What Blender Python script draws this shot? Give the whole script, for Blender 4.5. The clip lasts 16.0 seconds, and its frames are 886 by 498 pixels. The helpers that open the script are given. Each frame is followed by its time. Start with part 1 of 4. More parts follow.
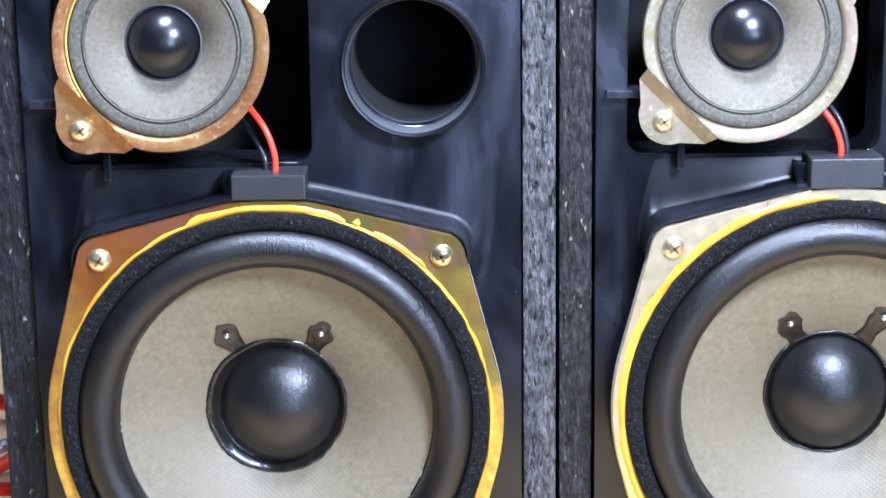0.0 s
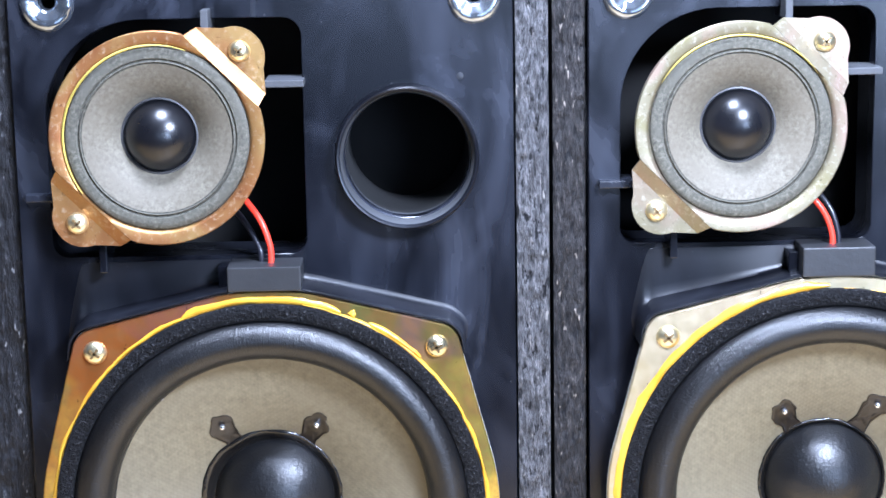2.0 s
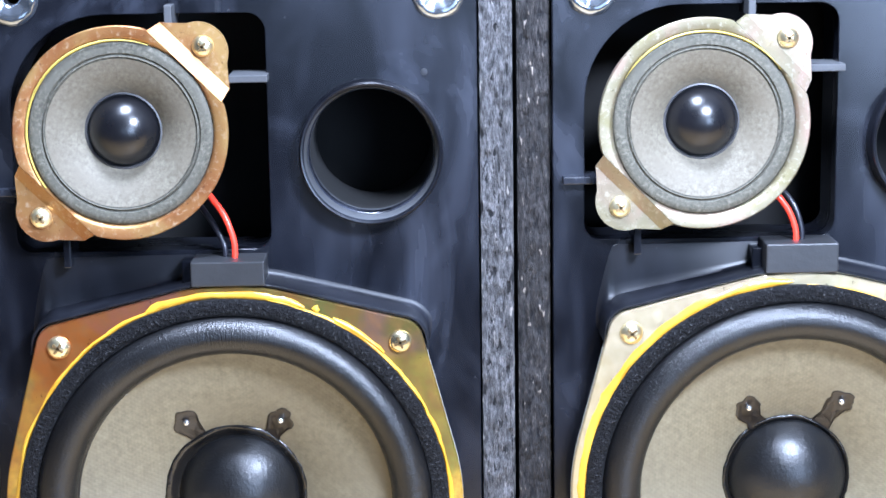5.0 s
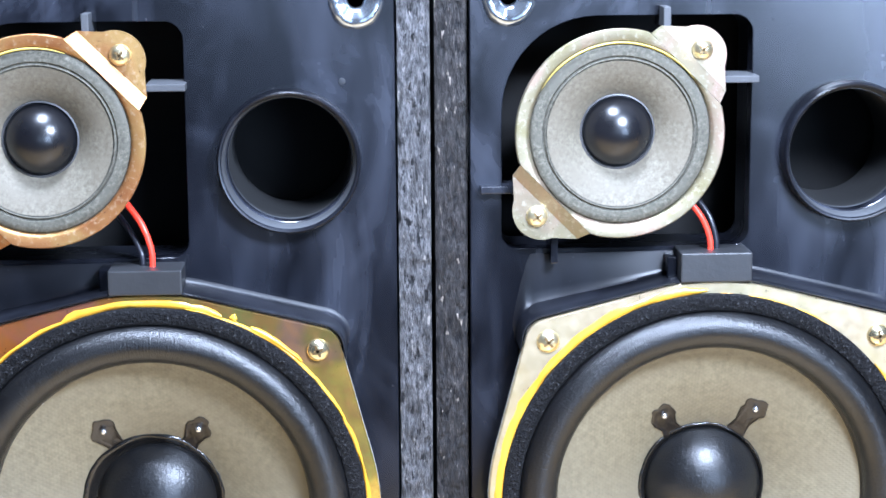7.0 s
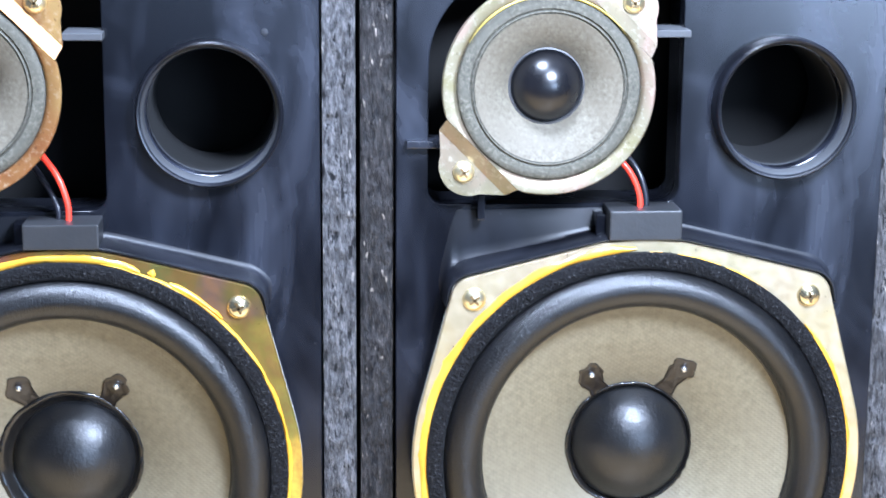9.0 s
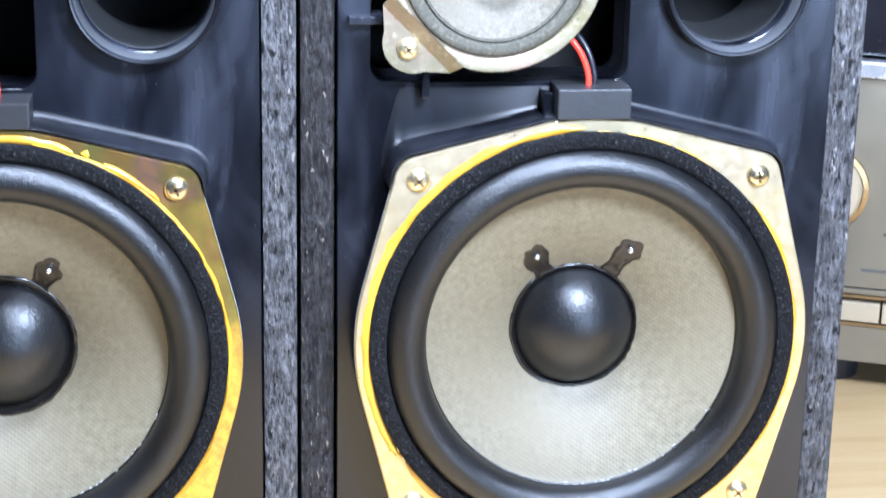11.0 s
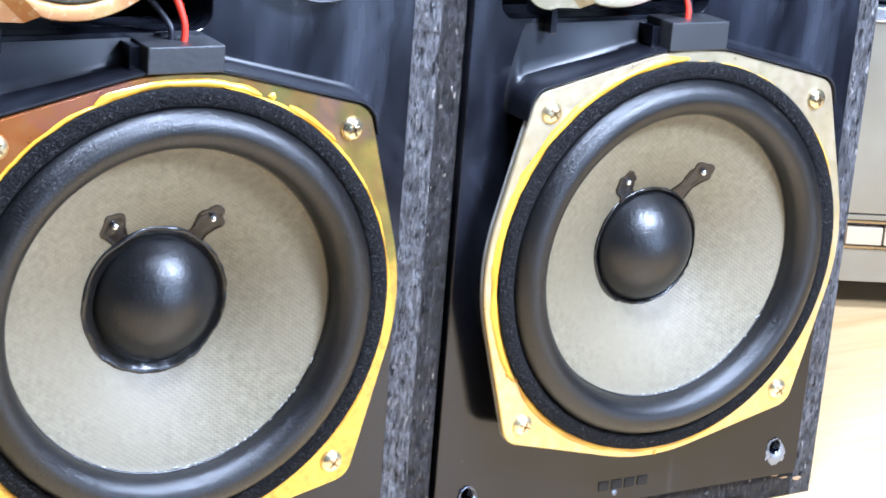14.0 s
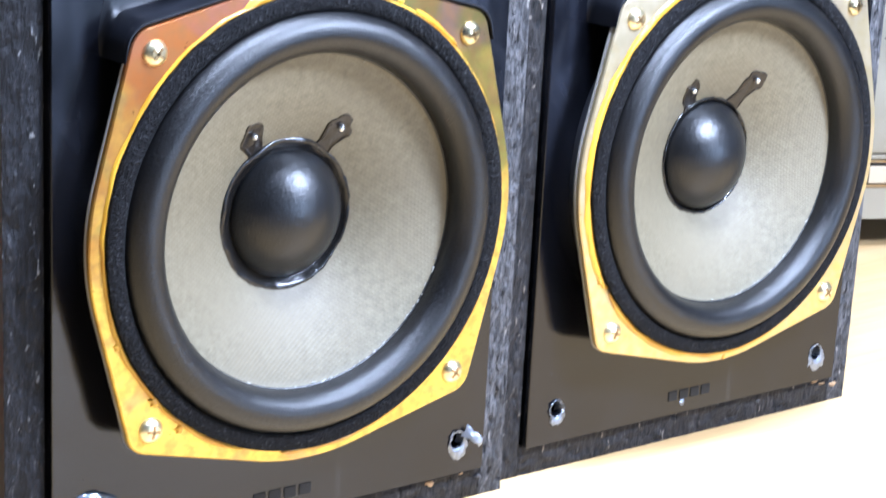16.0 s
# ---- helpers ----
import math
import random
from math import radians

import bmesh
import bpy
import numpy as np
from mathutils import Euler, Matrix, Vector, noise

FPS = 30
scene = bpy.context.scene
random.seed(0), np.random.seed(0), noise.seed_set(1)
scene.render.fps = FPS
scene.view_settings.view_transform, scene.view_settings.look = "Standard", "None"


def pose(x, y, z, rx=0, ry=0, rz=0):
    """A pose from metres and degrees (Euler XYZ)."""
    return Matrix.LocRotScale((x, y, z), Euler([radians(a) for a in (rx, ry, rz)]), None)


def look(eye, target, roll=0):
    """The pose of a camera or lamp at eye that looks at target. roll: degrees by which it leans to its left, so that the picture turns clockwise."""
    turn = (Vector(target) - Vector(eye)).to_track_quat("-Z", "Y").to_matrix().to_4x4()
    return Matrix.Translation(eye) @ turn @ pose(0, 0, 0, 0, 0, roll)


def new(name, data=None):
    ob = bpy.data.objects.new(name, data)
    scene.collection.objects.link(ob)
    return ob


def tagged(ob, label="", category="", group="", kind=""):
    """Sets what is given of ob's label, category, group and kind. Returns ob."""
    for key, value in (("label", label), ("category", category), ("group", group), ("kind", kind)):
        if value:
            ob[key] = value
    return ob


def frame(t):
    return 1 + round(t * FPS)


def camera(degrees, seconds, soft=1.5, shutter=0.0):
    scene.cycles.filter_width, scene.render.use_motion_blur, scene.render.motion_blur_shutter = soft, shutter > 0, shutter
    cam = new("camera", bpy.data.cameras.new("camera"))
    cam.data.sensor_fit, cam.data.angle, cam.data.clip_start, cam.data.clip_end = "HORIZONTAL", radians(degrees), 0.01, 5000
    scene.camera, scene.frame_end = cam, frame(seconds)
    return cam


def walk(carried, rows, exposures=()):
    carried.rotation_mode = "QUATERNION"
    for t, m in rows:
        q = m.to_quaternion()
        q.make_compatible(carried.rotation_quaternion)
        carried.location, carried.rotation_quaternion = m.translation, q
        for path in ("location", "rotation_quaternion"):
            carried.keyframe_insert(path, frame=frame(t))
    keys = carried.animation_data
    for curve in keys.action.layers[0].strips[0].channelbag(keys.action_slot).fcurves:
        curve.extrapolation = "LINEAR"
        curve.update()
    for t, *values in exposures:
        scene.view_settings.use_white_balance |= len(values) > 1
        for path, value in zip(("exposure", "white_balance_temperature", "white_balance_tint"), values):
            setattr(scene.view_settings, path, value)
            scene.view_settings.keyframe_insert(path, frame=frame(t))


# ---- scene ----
cam = camera(26.2, 16.0, soft=1.55, shutter=0.5)
PATH = [
    (0, (0.064, -0.68, 0.357), (0.063, 1.263, -0.117), -0.8),
    (0.5, (0.062, -0.68, 0.355), (0.072, 1.27, -0.089), -0.9),
    (1, (0.06, -0.682, 0.357), (0.076, 1.274, -0.059), -1.0),
    (1.5, (0.061, -0.681, 0.357), (0.071, 1.28, -0.037), -0.9),
    (2, (0.059, -0.683, 0.359), (0.079, 1.28, -0.026), -1.0),
    (2.5, (0.061, -0.683, 0.358), (0.085, 1.28, -0.023), -1.0),
    (3, (0.062, -0.683, 0.359), (0.084, 1.279, -0.028), -1.0),
    (5.3, (0.071, -0.685, 0.354), (0.098, 1.28, -0.02), -0.8),
    (5.5, (0.069, -0.685, 0.354), (0.112, 1.279, -0.019), -0.7),
    (6, (0.071, -0.686, 0.357), (0.136, 1.277, -0.019), -0.7),
    (6.5, (0.075, -0.687, 0.355), (0.163, 1.277, -0.015), -0.6),
    (7, (0.075, -0.688, 0.356), (0.174, 1.275, -0.015), -0.4),
    (7.5, (0.077, -0.685, 0.355), (0.188, 1.276, -0.019), -0.2),
    (8, (0.078, -0.684, 0.355), (0.203, 1.275, -0.029), 0.1),
    (8.2, (0.079, -0.683, 0.352), (0.206, 1.276, -0.029), 0.2),
    (10.3, (0.087, -0.658, 0.377), (0.289, 1.254, -0.172), 0.5),
    (10.5, (0.087, -0.662, 0.364), (0.286, 1.254, -0.172), 0.4),
    (11, (0.07, -0.652, 0.36), (0.326, 1.248, -0.209), 1.1),
    (11.5, (0.045, -0.642, 0.351), (0.377, 1.233, -0.26), 1.6),
    (12, (0.003, -0.63, 0.353), (0.445, 1.212, -0.291), 2.7),
    (12.5, (-0.061, -0.616, 0.361), (0.519, 1.18, -0.301), 4.2),
    (13, (-0.136, -0.606, 0.366), (0.595, 1.14, -0.279), 5.8),
    (13.5, (-0.193, -0.596, 0.36), (0.643, 1.115, -0.252), 5.5),
    (14, (-0.229, -0.576, 0.347), (0.725, 1.079, -0.244), 4.5),
    (14.5, (-0.27, -0.56, 0.339), (0.718, 1.077, -0.248), 3.9),
    (15, (-0.304, -0.552, 0.33), (0.776, 1.039, -0.221), 4.2),
    (15.5, (-0.333, -0.544, 0.312), (0.821, 1.007, -0.201), 4.6),
    (16, (-0.355, -0.523, 0.288), (0.838, 0.997, -0.228), 3.0),
]
walk(cam, [(t, look(eye, target, roll)) for t, eye, target, roll in PATH],
     exposures=[(0, 0.70, 5200, 18), (3, 0.80, 5200, 17), (8, 0.84, 5180, 14), (11, 0.84, 5140, 14), (16, 0.87, 5120, 16)])

# ---- light: a dim room, a ceiling spot and a bench lamp close over the table ----
world = bpy.data.worlds.new("room_air")
scene.world = world
world.use_nodes = True
world.node_tree.nodes["Background"].inputs[0].default_value = (0.5, 0.55, 0.65, 1)
world.node_tree.nodes["Background"].inputs[1].default_value = 0.02


def area_lamp(name, eye, target, sx, sy, watts, colour):
    data = bpy.data.lights.new(name, "AREA")
    data.shape, data.size, data.size_y, data.energy, data.color = "RECTANGLE", sx, sy, watts, colour
    ob = new(name, data)
    ob.matrix_world = look(eye, target)
    return ob


area_lamp("ceiling_lamp_light", (0.04, -0.23, 0.98), (0.08, -0.04, 0.10), 0.20, 0.20, 13.0, (0.92, 0.96, 1.0))
area_lamp("bench_lamp_light", (0.30, -0.40, 0.55), (0.14, 0.0, 0.14), 0.12, 0.12, 6.8, (0.92, 0.96, 1.0))
# unseen window behind the camera; the wide dim panel is added for bluish baffle sheen
area_lamp("unseen_window_light", (0.30, -2.28, 0.42), (0.30, 0.0, 0.42), 0.92, 0.70, 2.6, (0.72, 0.86, 1.0))
area_lamp("unseen_window_light", (1.16, -2.28, 0.42), (1.16, 0.0, 0.42), 0.64, 0.70, 19, (0.76, 0.88, 1.0))


# ---- materials ----
def ramp_colours(ramp, stops):
    while len(ramp.elements) < len(stops):
        ramp.elements.new(0.5)
    for e, (p, c) in zip(ramp.elements, stops):
        e.position, e.color = p, (*c, 1)


class Mat:
    """A node material with short helpers."""

    def __init__(self, name, rough=0.5, metal=0.0, spec=0.5):
        self.m = bpy.data.materials.new(name)
        self.m.use_nodes = True
        self.t = self.m.node_tree
        self.b = self.t.nodes["Principled BSDF"]
        self.b.inputs["Roughness"].default_value = rough
        self.b.inputs["Metallic"].default_value = metal
        self.b.inputs["Specular IOR Level"].default_value = spec
        self.co = self.t.nodes.new("ShaderNodeTexCoord").outputs["Object"]

    def node(self, kind, **ins):
        n = self.t.nodes.new(kind)
        for k, v in ins.items():
            n.inputs[k.replace("_", " ")].default_value = v
        return n

    def link(self, a, b):
        self.t.links.new(a, b)

    def mapped(self, scale=(1, 1, 1), turn=(0, 0, 0)):
        n = self.t.nodes.new("ShaderNodeMapping")
        n.inputs["Scale"].default_value = scale
        n.inputs["Rotation"].default_value = turn
        self.link(self.co, n.inputs[0])
        return n.outputs[0]

    def noise(self, scale, detail=4, rough=0.55, stretch=(1, 1, 1), turn=(0, 0, 0)):
        n = self.node("ShaderNodeTexNoise", Scale=scale, Detail=detail, Roughness=rough)
        self.link(self.mapped(stretch, turn), n.inputs["Vector"])
        return n.outputs[0]

    def ramp(self, fac, stops):
        n = self.t.nodes.new("ShaderNodeValToRGB")
        ramp_colours(n.color_ramp, stops)
        self.link(fac, n.inputs[0])
        return n.outputs[0]

    def mix(self, fac, a, b):
        n = self.t.nodes.new("ShaderNodeMix")
        n.data_type = "RGBA"
        for v, i in ((fac, 0), (a, 6), (b, 7)):
            if isinstance(v, (int, float)):
                n.inputs[i].default_value = v
            elif isinstance(v, tuple):
                n.inputs[i].default_value = (*v, 1)
            else:
                self.link(v, n.inputs[i])
        return n.outputs[2]

    def math(self, op, a, b=0.0, c=0.0):
        n = self.t.nodes.new("ShaderNodeMath")
        n.operation = op
        for i, v in enumerate((a, b, c)):
            if isinstance(v, (int, float)):
                n.inputs[i].default_value = v
            else:
                self.link(v, n.inputs[i])
        return n.outputs[0]

    def axis(self, i):
        n = self.t.nodes.new("ShaderNodeSeparateXYZ")
        self.link(self.co, n.inputs[0])
        return n.outputs[i]

    def span(self, v, a, b, lo=0.0, hi=1.0):
        n = self.t.nodes.new("ShaderNodeMapRange")
        self.link(v, n.inputs[0])
        for i, x in enumerate((a, b, lo, hi)):
            n.inputs[i + 1].default_value = x
        return n.outputs[0]

    def colour(self, c):
        if isinstance(c, tuple):
            self.b.inputs["Base Color"].default_value = (*c, 1)
        else:
            self.link(c, self.b.inputs["Base Color"])
        return self

    def roughness(self, v, lo, hi):
        self.link(self.span(v, 0.3, 0.7, lo, hi), self.b.inputs["Roughness"])
        return self

    def bump(self, h, metres, strength=1.0):
        n = self.node("ShaderNodeBump", Strength=strength, Distance=metres)
        self.link(h, n.inputs["Height"])
        self.link(n.outputs[0], self.b.inputs["Normal"])
        return self


def plain(name, c, rough, metal=0.0, grain=300.0, depth=0.0001, vary=0.25):
    m = Mat(name, rough, metal)
    n = m.noise(grain, 3)
    w = m.noise(25, 4)
    d = tuple(x * (1 - vary) for x in c)
    e = tuple(min(1, x * (1 + vary)) for x in c)
    m.colour(m.ramp(w, [(0.3, d), (0.7, e)]))
    m.roughness(w, max(0.03, rough - 0.08), min(1, rough + 0.08))
    m.bump(n, depth)
    return m.m


def make_plastic(name="black_moulded_plastic", lo=0.15, hi=0.24, dull=0.14, spec=0.5, haze=0.7):
    """Glossy black moulding with wiped, swirling smudges, dust and a few scratches."""
    m = Mat(name, 0.3, 0, spec)
    w, f = m.noise(7, 3, 0.5), m.noise(900, 2)
    s1, s2 = m.noise(30, 3, 0.55, (1, 1, 0.3), (0, 0.7, 0)), m.noise(36, 3, 0.55, (1, 1, 0.22), (0, -0.6, 0))
    swirl = m.node("ShaderNodeTexNoise", Scale=16.0, Detail=3.0, Roughness=0.6, Distortion=1.6)
    m.link(m.mapped((1, 1, 0.55), (0, 0.4, 0)), swirl.inputs["Vector"])
    fine_smudge = m.ramp(m.math("MAXIMUM", m.math("MAXIMUM", s1, s2), m.math("MULTIPLY", swirl.outputs[0], 1.02)), [(0.50, (0, 0, 0)), (0.74, (1, 1, 1))])
    broad = m.node("ShaderNodeTexNoise", Scale=11.0, Detail=4.0, Roughness=0.6, Distortion=2.2)
    m.link(m.mapped((1, 1, 0.7), (0, -0.5, 0)), broad.inputs["Vector"])
    wiped = m.ramp(broad.outputs[0], [(0.50, (0, 0, 0)), (0.74, (1, 1, 1))])
    # smudge colour thinned low down so the table's darker reflection shows there
    low_fade = m.span(m.math("ADD", m.axis(2), m.math("MULTIPLY", w, 0.08)), 0.15, 0.25, 0.12, 1.0)
    smudge = m.math("MULTIPLY", low_fade, m.math("ADD", m.math("MULTIPLY", fine_smudge, 0.55), m.math("MULTIPLY", wiped, 0.75)))
    speck = m.ramp(m.noise(420, 2, 0.5), [(0.76, (0, 0, 0)), (0.82, (1, 1, 1))])
    scratch = m.ramp(m.noise(60, 2, 0.5, (1, 1, 0.03), (0, 1.1, 0)), [(0.70, (0, 0, 0)), (0.74, (1, 1, 1))])
    c = m.mix(m.math("MULTIPLY", smudge, haze), (0.0030, 0.0033, 0.0050), (0.048, 0.053, 0.072))
    c = m.mix(m.math("MULTIPLY", scratch, 0.10), c, (0.20, 0.21, 0.23))
    m.colour(m.mix(m.math("MULTIPLY", speck, 0.25), c, (0.16, 0.16, 0.17)))
    m.link(m.math("ADD", m.span(w, 0.3, 0.7, lo, hi), m.math("MULTIPLY", smudge, dull)), m.b.inputs["Roughness"])
    m.bump(m.math("ADD", m.math("MULTIPLY", f, 0.02), m.noise(16, 1)), 0.0012, 0.22)
    return m.m


def make_edge(name, dark, mid, pale, fleck):
    m = Mat(name, 0.7, 0, 0.28)
    a = m.noise(800, 5, 0.75, (1, 1, 0.25))
    b = m.noise(120, 4, 0.6, (1, 1, 0.3))
    chips = m.noise(420, 2, 0.6, (1, 1, 0.30))
    pits = m.noise(480, 3, 0.65, (1, 1, 0.30), (0, 0.06, 0))
    c = m.ramp(a, [(0.34, dark), (0.47, mid), (0.60, pale), (0.80, fleck)])
    c = m.mix(m.ramp(b, [(0.38, (0, 0, 0)), (0.58, (1, 1, 1))]), m.mix(0.4, c, dark), c)
    c = m.mix(m.ramp(chips, [(0.66, (0, 0, 0)), (0.72, (1, 1, 1))]), c, fleck)
    m.colour(m.mix(m.ramp(pits, [(0.36, (1, 1, 1)), (0.42, (0, 0, 0))]), c, (0.003, 0.003, 0.004)))
    m.roughness(b, 0.52, 0.80)
    m.bump(m.math("ADD", m.math("MULTIPLY", a, 0.7), m.math("ADD", chips, pits)), 0.0014, 0.9)
    return m.m


def make_veneer():
    m = Mat("black_vinyl_veneer", 0.45)
    a = m.noise(60, 5, 0.6, (1, 0.05, 1))
    m.colour(m.ramp(a, [(0.3, (0.007, 0.006, 0.0065)), (0.7, (0.016, 0.014, 0.014))]))
    m.bump(a, 0.0003, 0.5)
    return m.m


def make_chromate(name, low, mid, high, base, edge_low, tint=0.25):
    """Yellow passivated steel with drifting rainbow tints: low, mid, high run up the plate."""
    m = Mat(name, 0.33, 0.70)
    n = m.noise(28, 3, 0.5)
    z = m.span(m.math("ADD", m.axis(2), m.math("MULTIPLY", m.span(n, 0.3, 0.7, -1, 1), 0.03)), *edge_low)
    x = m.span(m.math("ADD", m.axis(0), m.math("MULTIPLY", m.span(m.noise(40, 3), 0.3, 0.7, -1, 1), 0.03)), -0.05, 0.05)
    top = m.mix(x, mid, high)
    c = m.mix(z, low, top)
    violet = m.node("ShaderNodeTexNoise", Scale=34.0, Detail=2.0, Roughness=0.5, Distortion=1.2)
    m.link(m.mapped((1, 0.3, 1), (0, 0.8, 0)), violet.inputs["Vector"])
    c = m.mix(m.math("MULTIPLY", m.ramp(violet.outputs[0], [(0.52, (0, 0, 0)), (0.68, (1, 1, 1))]), tint), c, (0.24, 0.095, 0.13))
    c = m.mix(m.math("MULTIPLY", m.ramp(violet.outputs[0], [(0.34, (1, 1, 1)), (0.46, (0, 0, 0))]), tint), c, (0.16, 0.22, 0.06))
    fine = m.noise(220, 4, 0.6)
    m.colour(m.mix(m.ramp(fine, [(0.40, (0, 0, 0)), (0.95, (1, 1, 1))]), c, base))
    m.roughness(fine, 0.27, 0.42)
    m.bump(m.math("MULTIPLY", m.noise(300, 3), 0.5), 0.0001, 0.3)
    return m.m


def make_worn_plate(name, tones, pale, bare):
    """Thin plating on a pressed frame: drifting tones, rubbed pale flecks and bare spots."""
    m = Mat(name, 0.36, 0.72)
    drift = m.node("ShaderNodeTexNoise", Scale=36.0, Detail=3.0, Roughness=0.55, Distortion=0.8)
    m.link(m.mapped((1, 0.4, 1), (0, 0.5, 0)), drift.inputs["Vector"])
    c = m.ramp(drift.outputs[0], [(0.32, tones[0]), (0.50, tones[1]), (0.66, tones[2])])
    rub = m.noise(430, 5, 0.72)
    c = m.mix(m.math("MULTIPLY", m.ramp(rub, [(0.54, (0, 0, 0)), (0.70, (1, 1, 1))]), 0.75), c, pale)
    spots = m.noise(520, 3, 0.6)
    m.colour(m.mix(m.ramp(spots, [(0.27, (1, 1, 1)), (0.36, (0, 0, 0))]), c, bare))
    m.roughness(rub, 0.38, 0.56)
    m.bump(m.math("ADD", rub, m.math("MULTIPLY", spots, 0.6)), 0.00022, 0.5)
    return m.m


def make_cone():
    m = Mat("grey_tan_pressed_paper", 0.58, 0, 0.6)
    w1 = m.node("ShaderNodeTexWave", Scale=215.0, Distortion=0.6, Detail=1.0)
    w2 = m.node("ShaderNodeTexWave", Scale=215.0, Distortion=0.6, Detail=1.0)
    m.link(m.mapped((1, 0.02, 1), (0, 0.95, 0)), w1.inputs["Vector"])
    m.link(m.mapped((1, 0.02, 1), (0, -0.95, 0)), w2.inputs["Vector"])
    weave = m.math("MULTIPLY", w1.outputs[1], w2.outputs[1])
    n, big = m.noise(350, 4, 0.65), m.noise(30, 4)
    c = m.ramp(n, [(0.3, (0.107, 0.091, 0.054)), (0.7, (0.182, 0.160, 0.104))])
    m.colour(m.mix(m.ramp(big, [(0.35, (0, 0, 0)), (0.75, (1, 1, 1))]), c, (0.146, 0.123, 0.076)))
    m.roughness(big, 0.46, 0.60)
    m.bump(m.math("ADD", m.math("MULTIPLY", weave, 0.4), m.math("MULTIPLY", n, 0.4)), 0.00035, 0.42)
    return m.m


def make_small_cone():
    m = Mat("grey_paper", 0.66, 0, 0.3)
    n, big = m.noise(620, 4, 0.7), m.noise(110, 3, 0.55)
    c = m.ramp(n, [(0.3, (0.078, 0.067, 0.047)), (0.7, (0.170, 0.152, 0.114))])
    m.colour(m.mix(m.ramp(big, [(0.35, (0, 0, 0)), (0.75, (1, 1, 1))]), c, (0.118, 0.102, 0.074)))
    m.bump(n, 0.0002, 0.6)
    return m.m


def make_cloth():
    """Doped cloth roll: fine mottled grain with pale rubbed flecks."""
    m = Mat("grey_cloth", 0.85, 0, 0.35)
    n, w = m.noise(700, 4, 0.7), m.noise(150, 3)
    c = m.ramp(n, [(0.34, (0.046, 0.043, 0.032)), (0.52, (0.084, 0.079, 0.060)), (0.70, (0.150, 0.143, 0.112))])
    m.colour(m.mix(m.ramp(w, [(0.40, (0, 0, 0)), (0.70, (1, 1, 1))]), c, (0.076, 0.072, 0.056)))
    m.bump(n, 0.0004, 0.6)
    return m.m


def make_felt():
    m = Mat("black_felt", 0.95, 0, 0.2)
    n = m.noise(900, 3, 0.7)
    big = m.noise(300, 3)
    m.colour(m.ramp(n, [(0.42, (0.0025, 0.0025, 0.003)), (0.60, (0.009, 0.009, 0.010)), (0.78, (0.10, 0.10, 0.105))]))
    m.bump(m.math("ADD", n, big), 0.0015, 1.0)
    return m.m


def make_rubber(name, base, lo, hi, grain, depth, spec=0.5):
    m = Mat(name, lo, 0, spec)
    n, w = m.noise(grain, 3, 0.6), m.noise(60, 4)
    m.colour(m.ramp(w, [(0.3, base), (0.75, tuple(x * 1.9 for x in base))]))
    m.roughness(w, lo, hi)
    m.bump(n, depth, 0.6)
    return m.m


def make_roll():
    """Rubber roll: fine radial pull marks round the axis and a dusty, uneven sheen."""
    m = Mat("black_rubber", 0.4, 0, 0.52)
    ang = m.math("ARCTAN2", m.axis(2), m.axis(0))
    pos = m.t.nodes.new("ShaderNodeCombineXYZ")
    m.link(m.math("MULTIPLY", ang, 26.0), pos.inputs[0])
    m.link(m.math("MULTIPLY", m.axis(1), 160.0), pos.inputs[1])
    streak = m.node("ShaderNodeTexNoise", Scale=4.0, Detail=4.0, Roughness=0.65)
    m.link(pos.outputs[0], streak.inputs["Vector"])
    w, f = m.noise(45, 4, 0.6), m.noise(780, 3, 0.7)
    dust = m.ramp(m.math("ADD", m.math("MULTIPLY", w, 0.5), m.math("MULTIPLY", streak.outputs[0], 0.5)), [(0.36, (0.0022, 0.0022, 0.0025)), (0.66, (0.0062, 0.0062, 0.0066))])
    m.colour(dust)
    m.link(m.math("ADD", m.span(w, 0.3, 0.7, 0.29, 0.38), m.span(streak.outputs[0], 0.3, 0.7, -0.04, 0.06)), m.b.inputs["Roughness"])
    m.bump(m.math("ADD", m.math("MULTIPLY", streak.outputs[0], 0.7), m.math("MULTIPLY", f, 0.9)), 0.0004, 0.6)
    return m.m


def make_cap():
    """Coated paper dome: a puckered skin with brushed dents."""
    m = Mat("black_coated_paper", 0.34, 0, 0.5)
    big, fine = m.noise(360, 3, 0.65, (1, 1, 0.6), (0, 0.5, 0)), m.noise(1000, 3, 0.65)
    w = m.noise(70, 4)
    m.colour(m.ramp(w, [(0.3, (0.0045, 0.0046, 0.0050)), (0.7, (0.0085, 0.0085, 0.009))]))
    m.roughness(w, 0.30, 0.38)
    m.bump(m.math("ADD", big, m.math("MULTIPLY", fine, 0.9)), 0.00026, 0.6)
    return m.m


def make_glue():
    m = Mat("amber_yellow_adhesive", 0.28)
    n = m.noise(70, 3)
    m.colour(m.ramp(n, [(0.3, (0.44, 0.195, 0.008)), (0.7, (0.64, 0.38, 0.032))]))
    m.bump(m.noise(250, 2), 0.0005, 0.5)
    return m.m


def make_table():
    m = Mat("pale_wood_laminate", 0.34)
    a = m.noise(9, 6, 0.6, (0.6, 7, 1))
    f = m.noise(60, 4, 0.6, (0.3, 8, 1))
    c = m.ramp(a, [(0.3, (0.58, 0.37, 0.155)), (0.5, (0.68, 0.47, 0.22)), (0.7, (0.74, 0.54, 0.28))])
    m.colour(m.mix(m.math("MULTIPLY", f, 0.30), c, (0.50, 0.33, 0.15)))
    m.roughness(f, 0.28, 0.42)
    m.bump(f, 0.0001, 0.4)
    return m.m


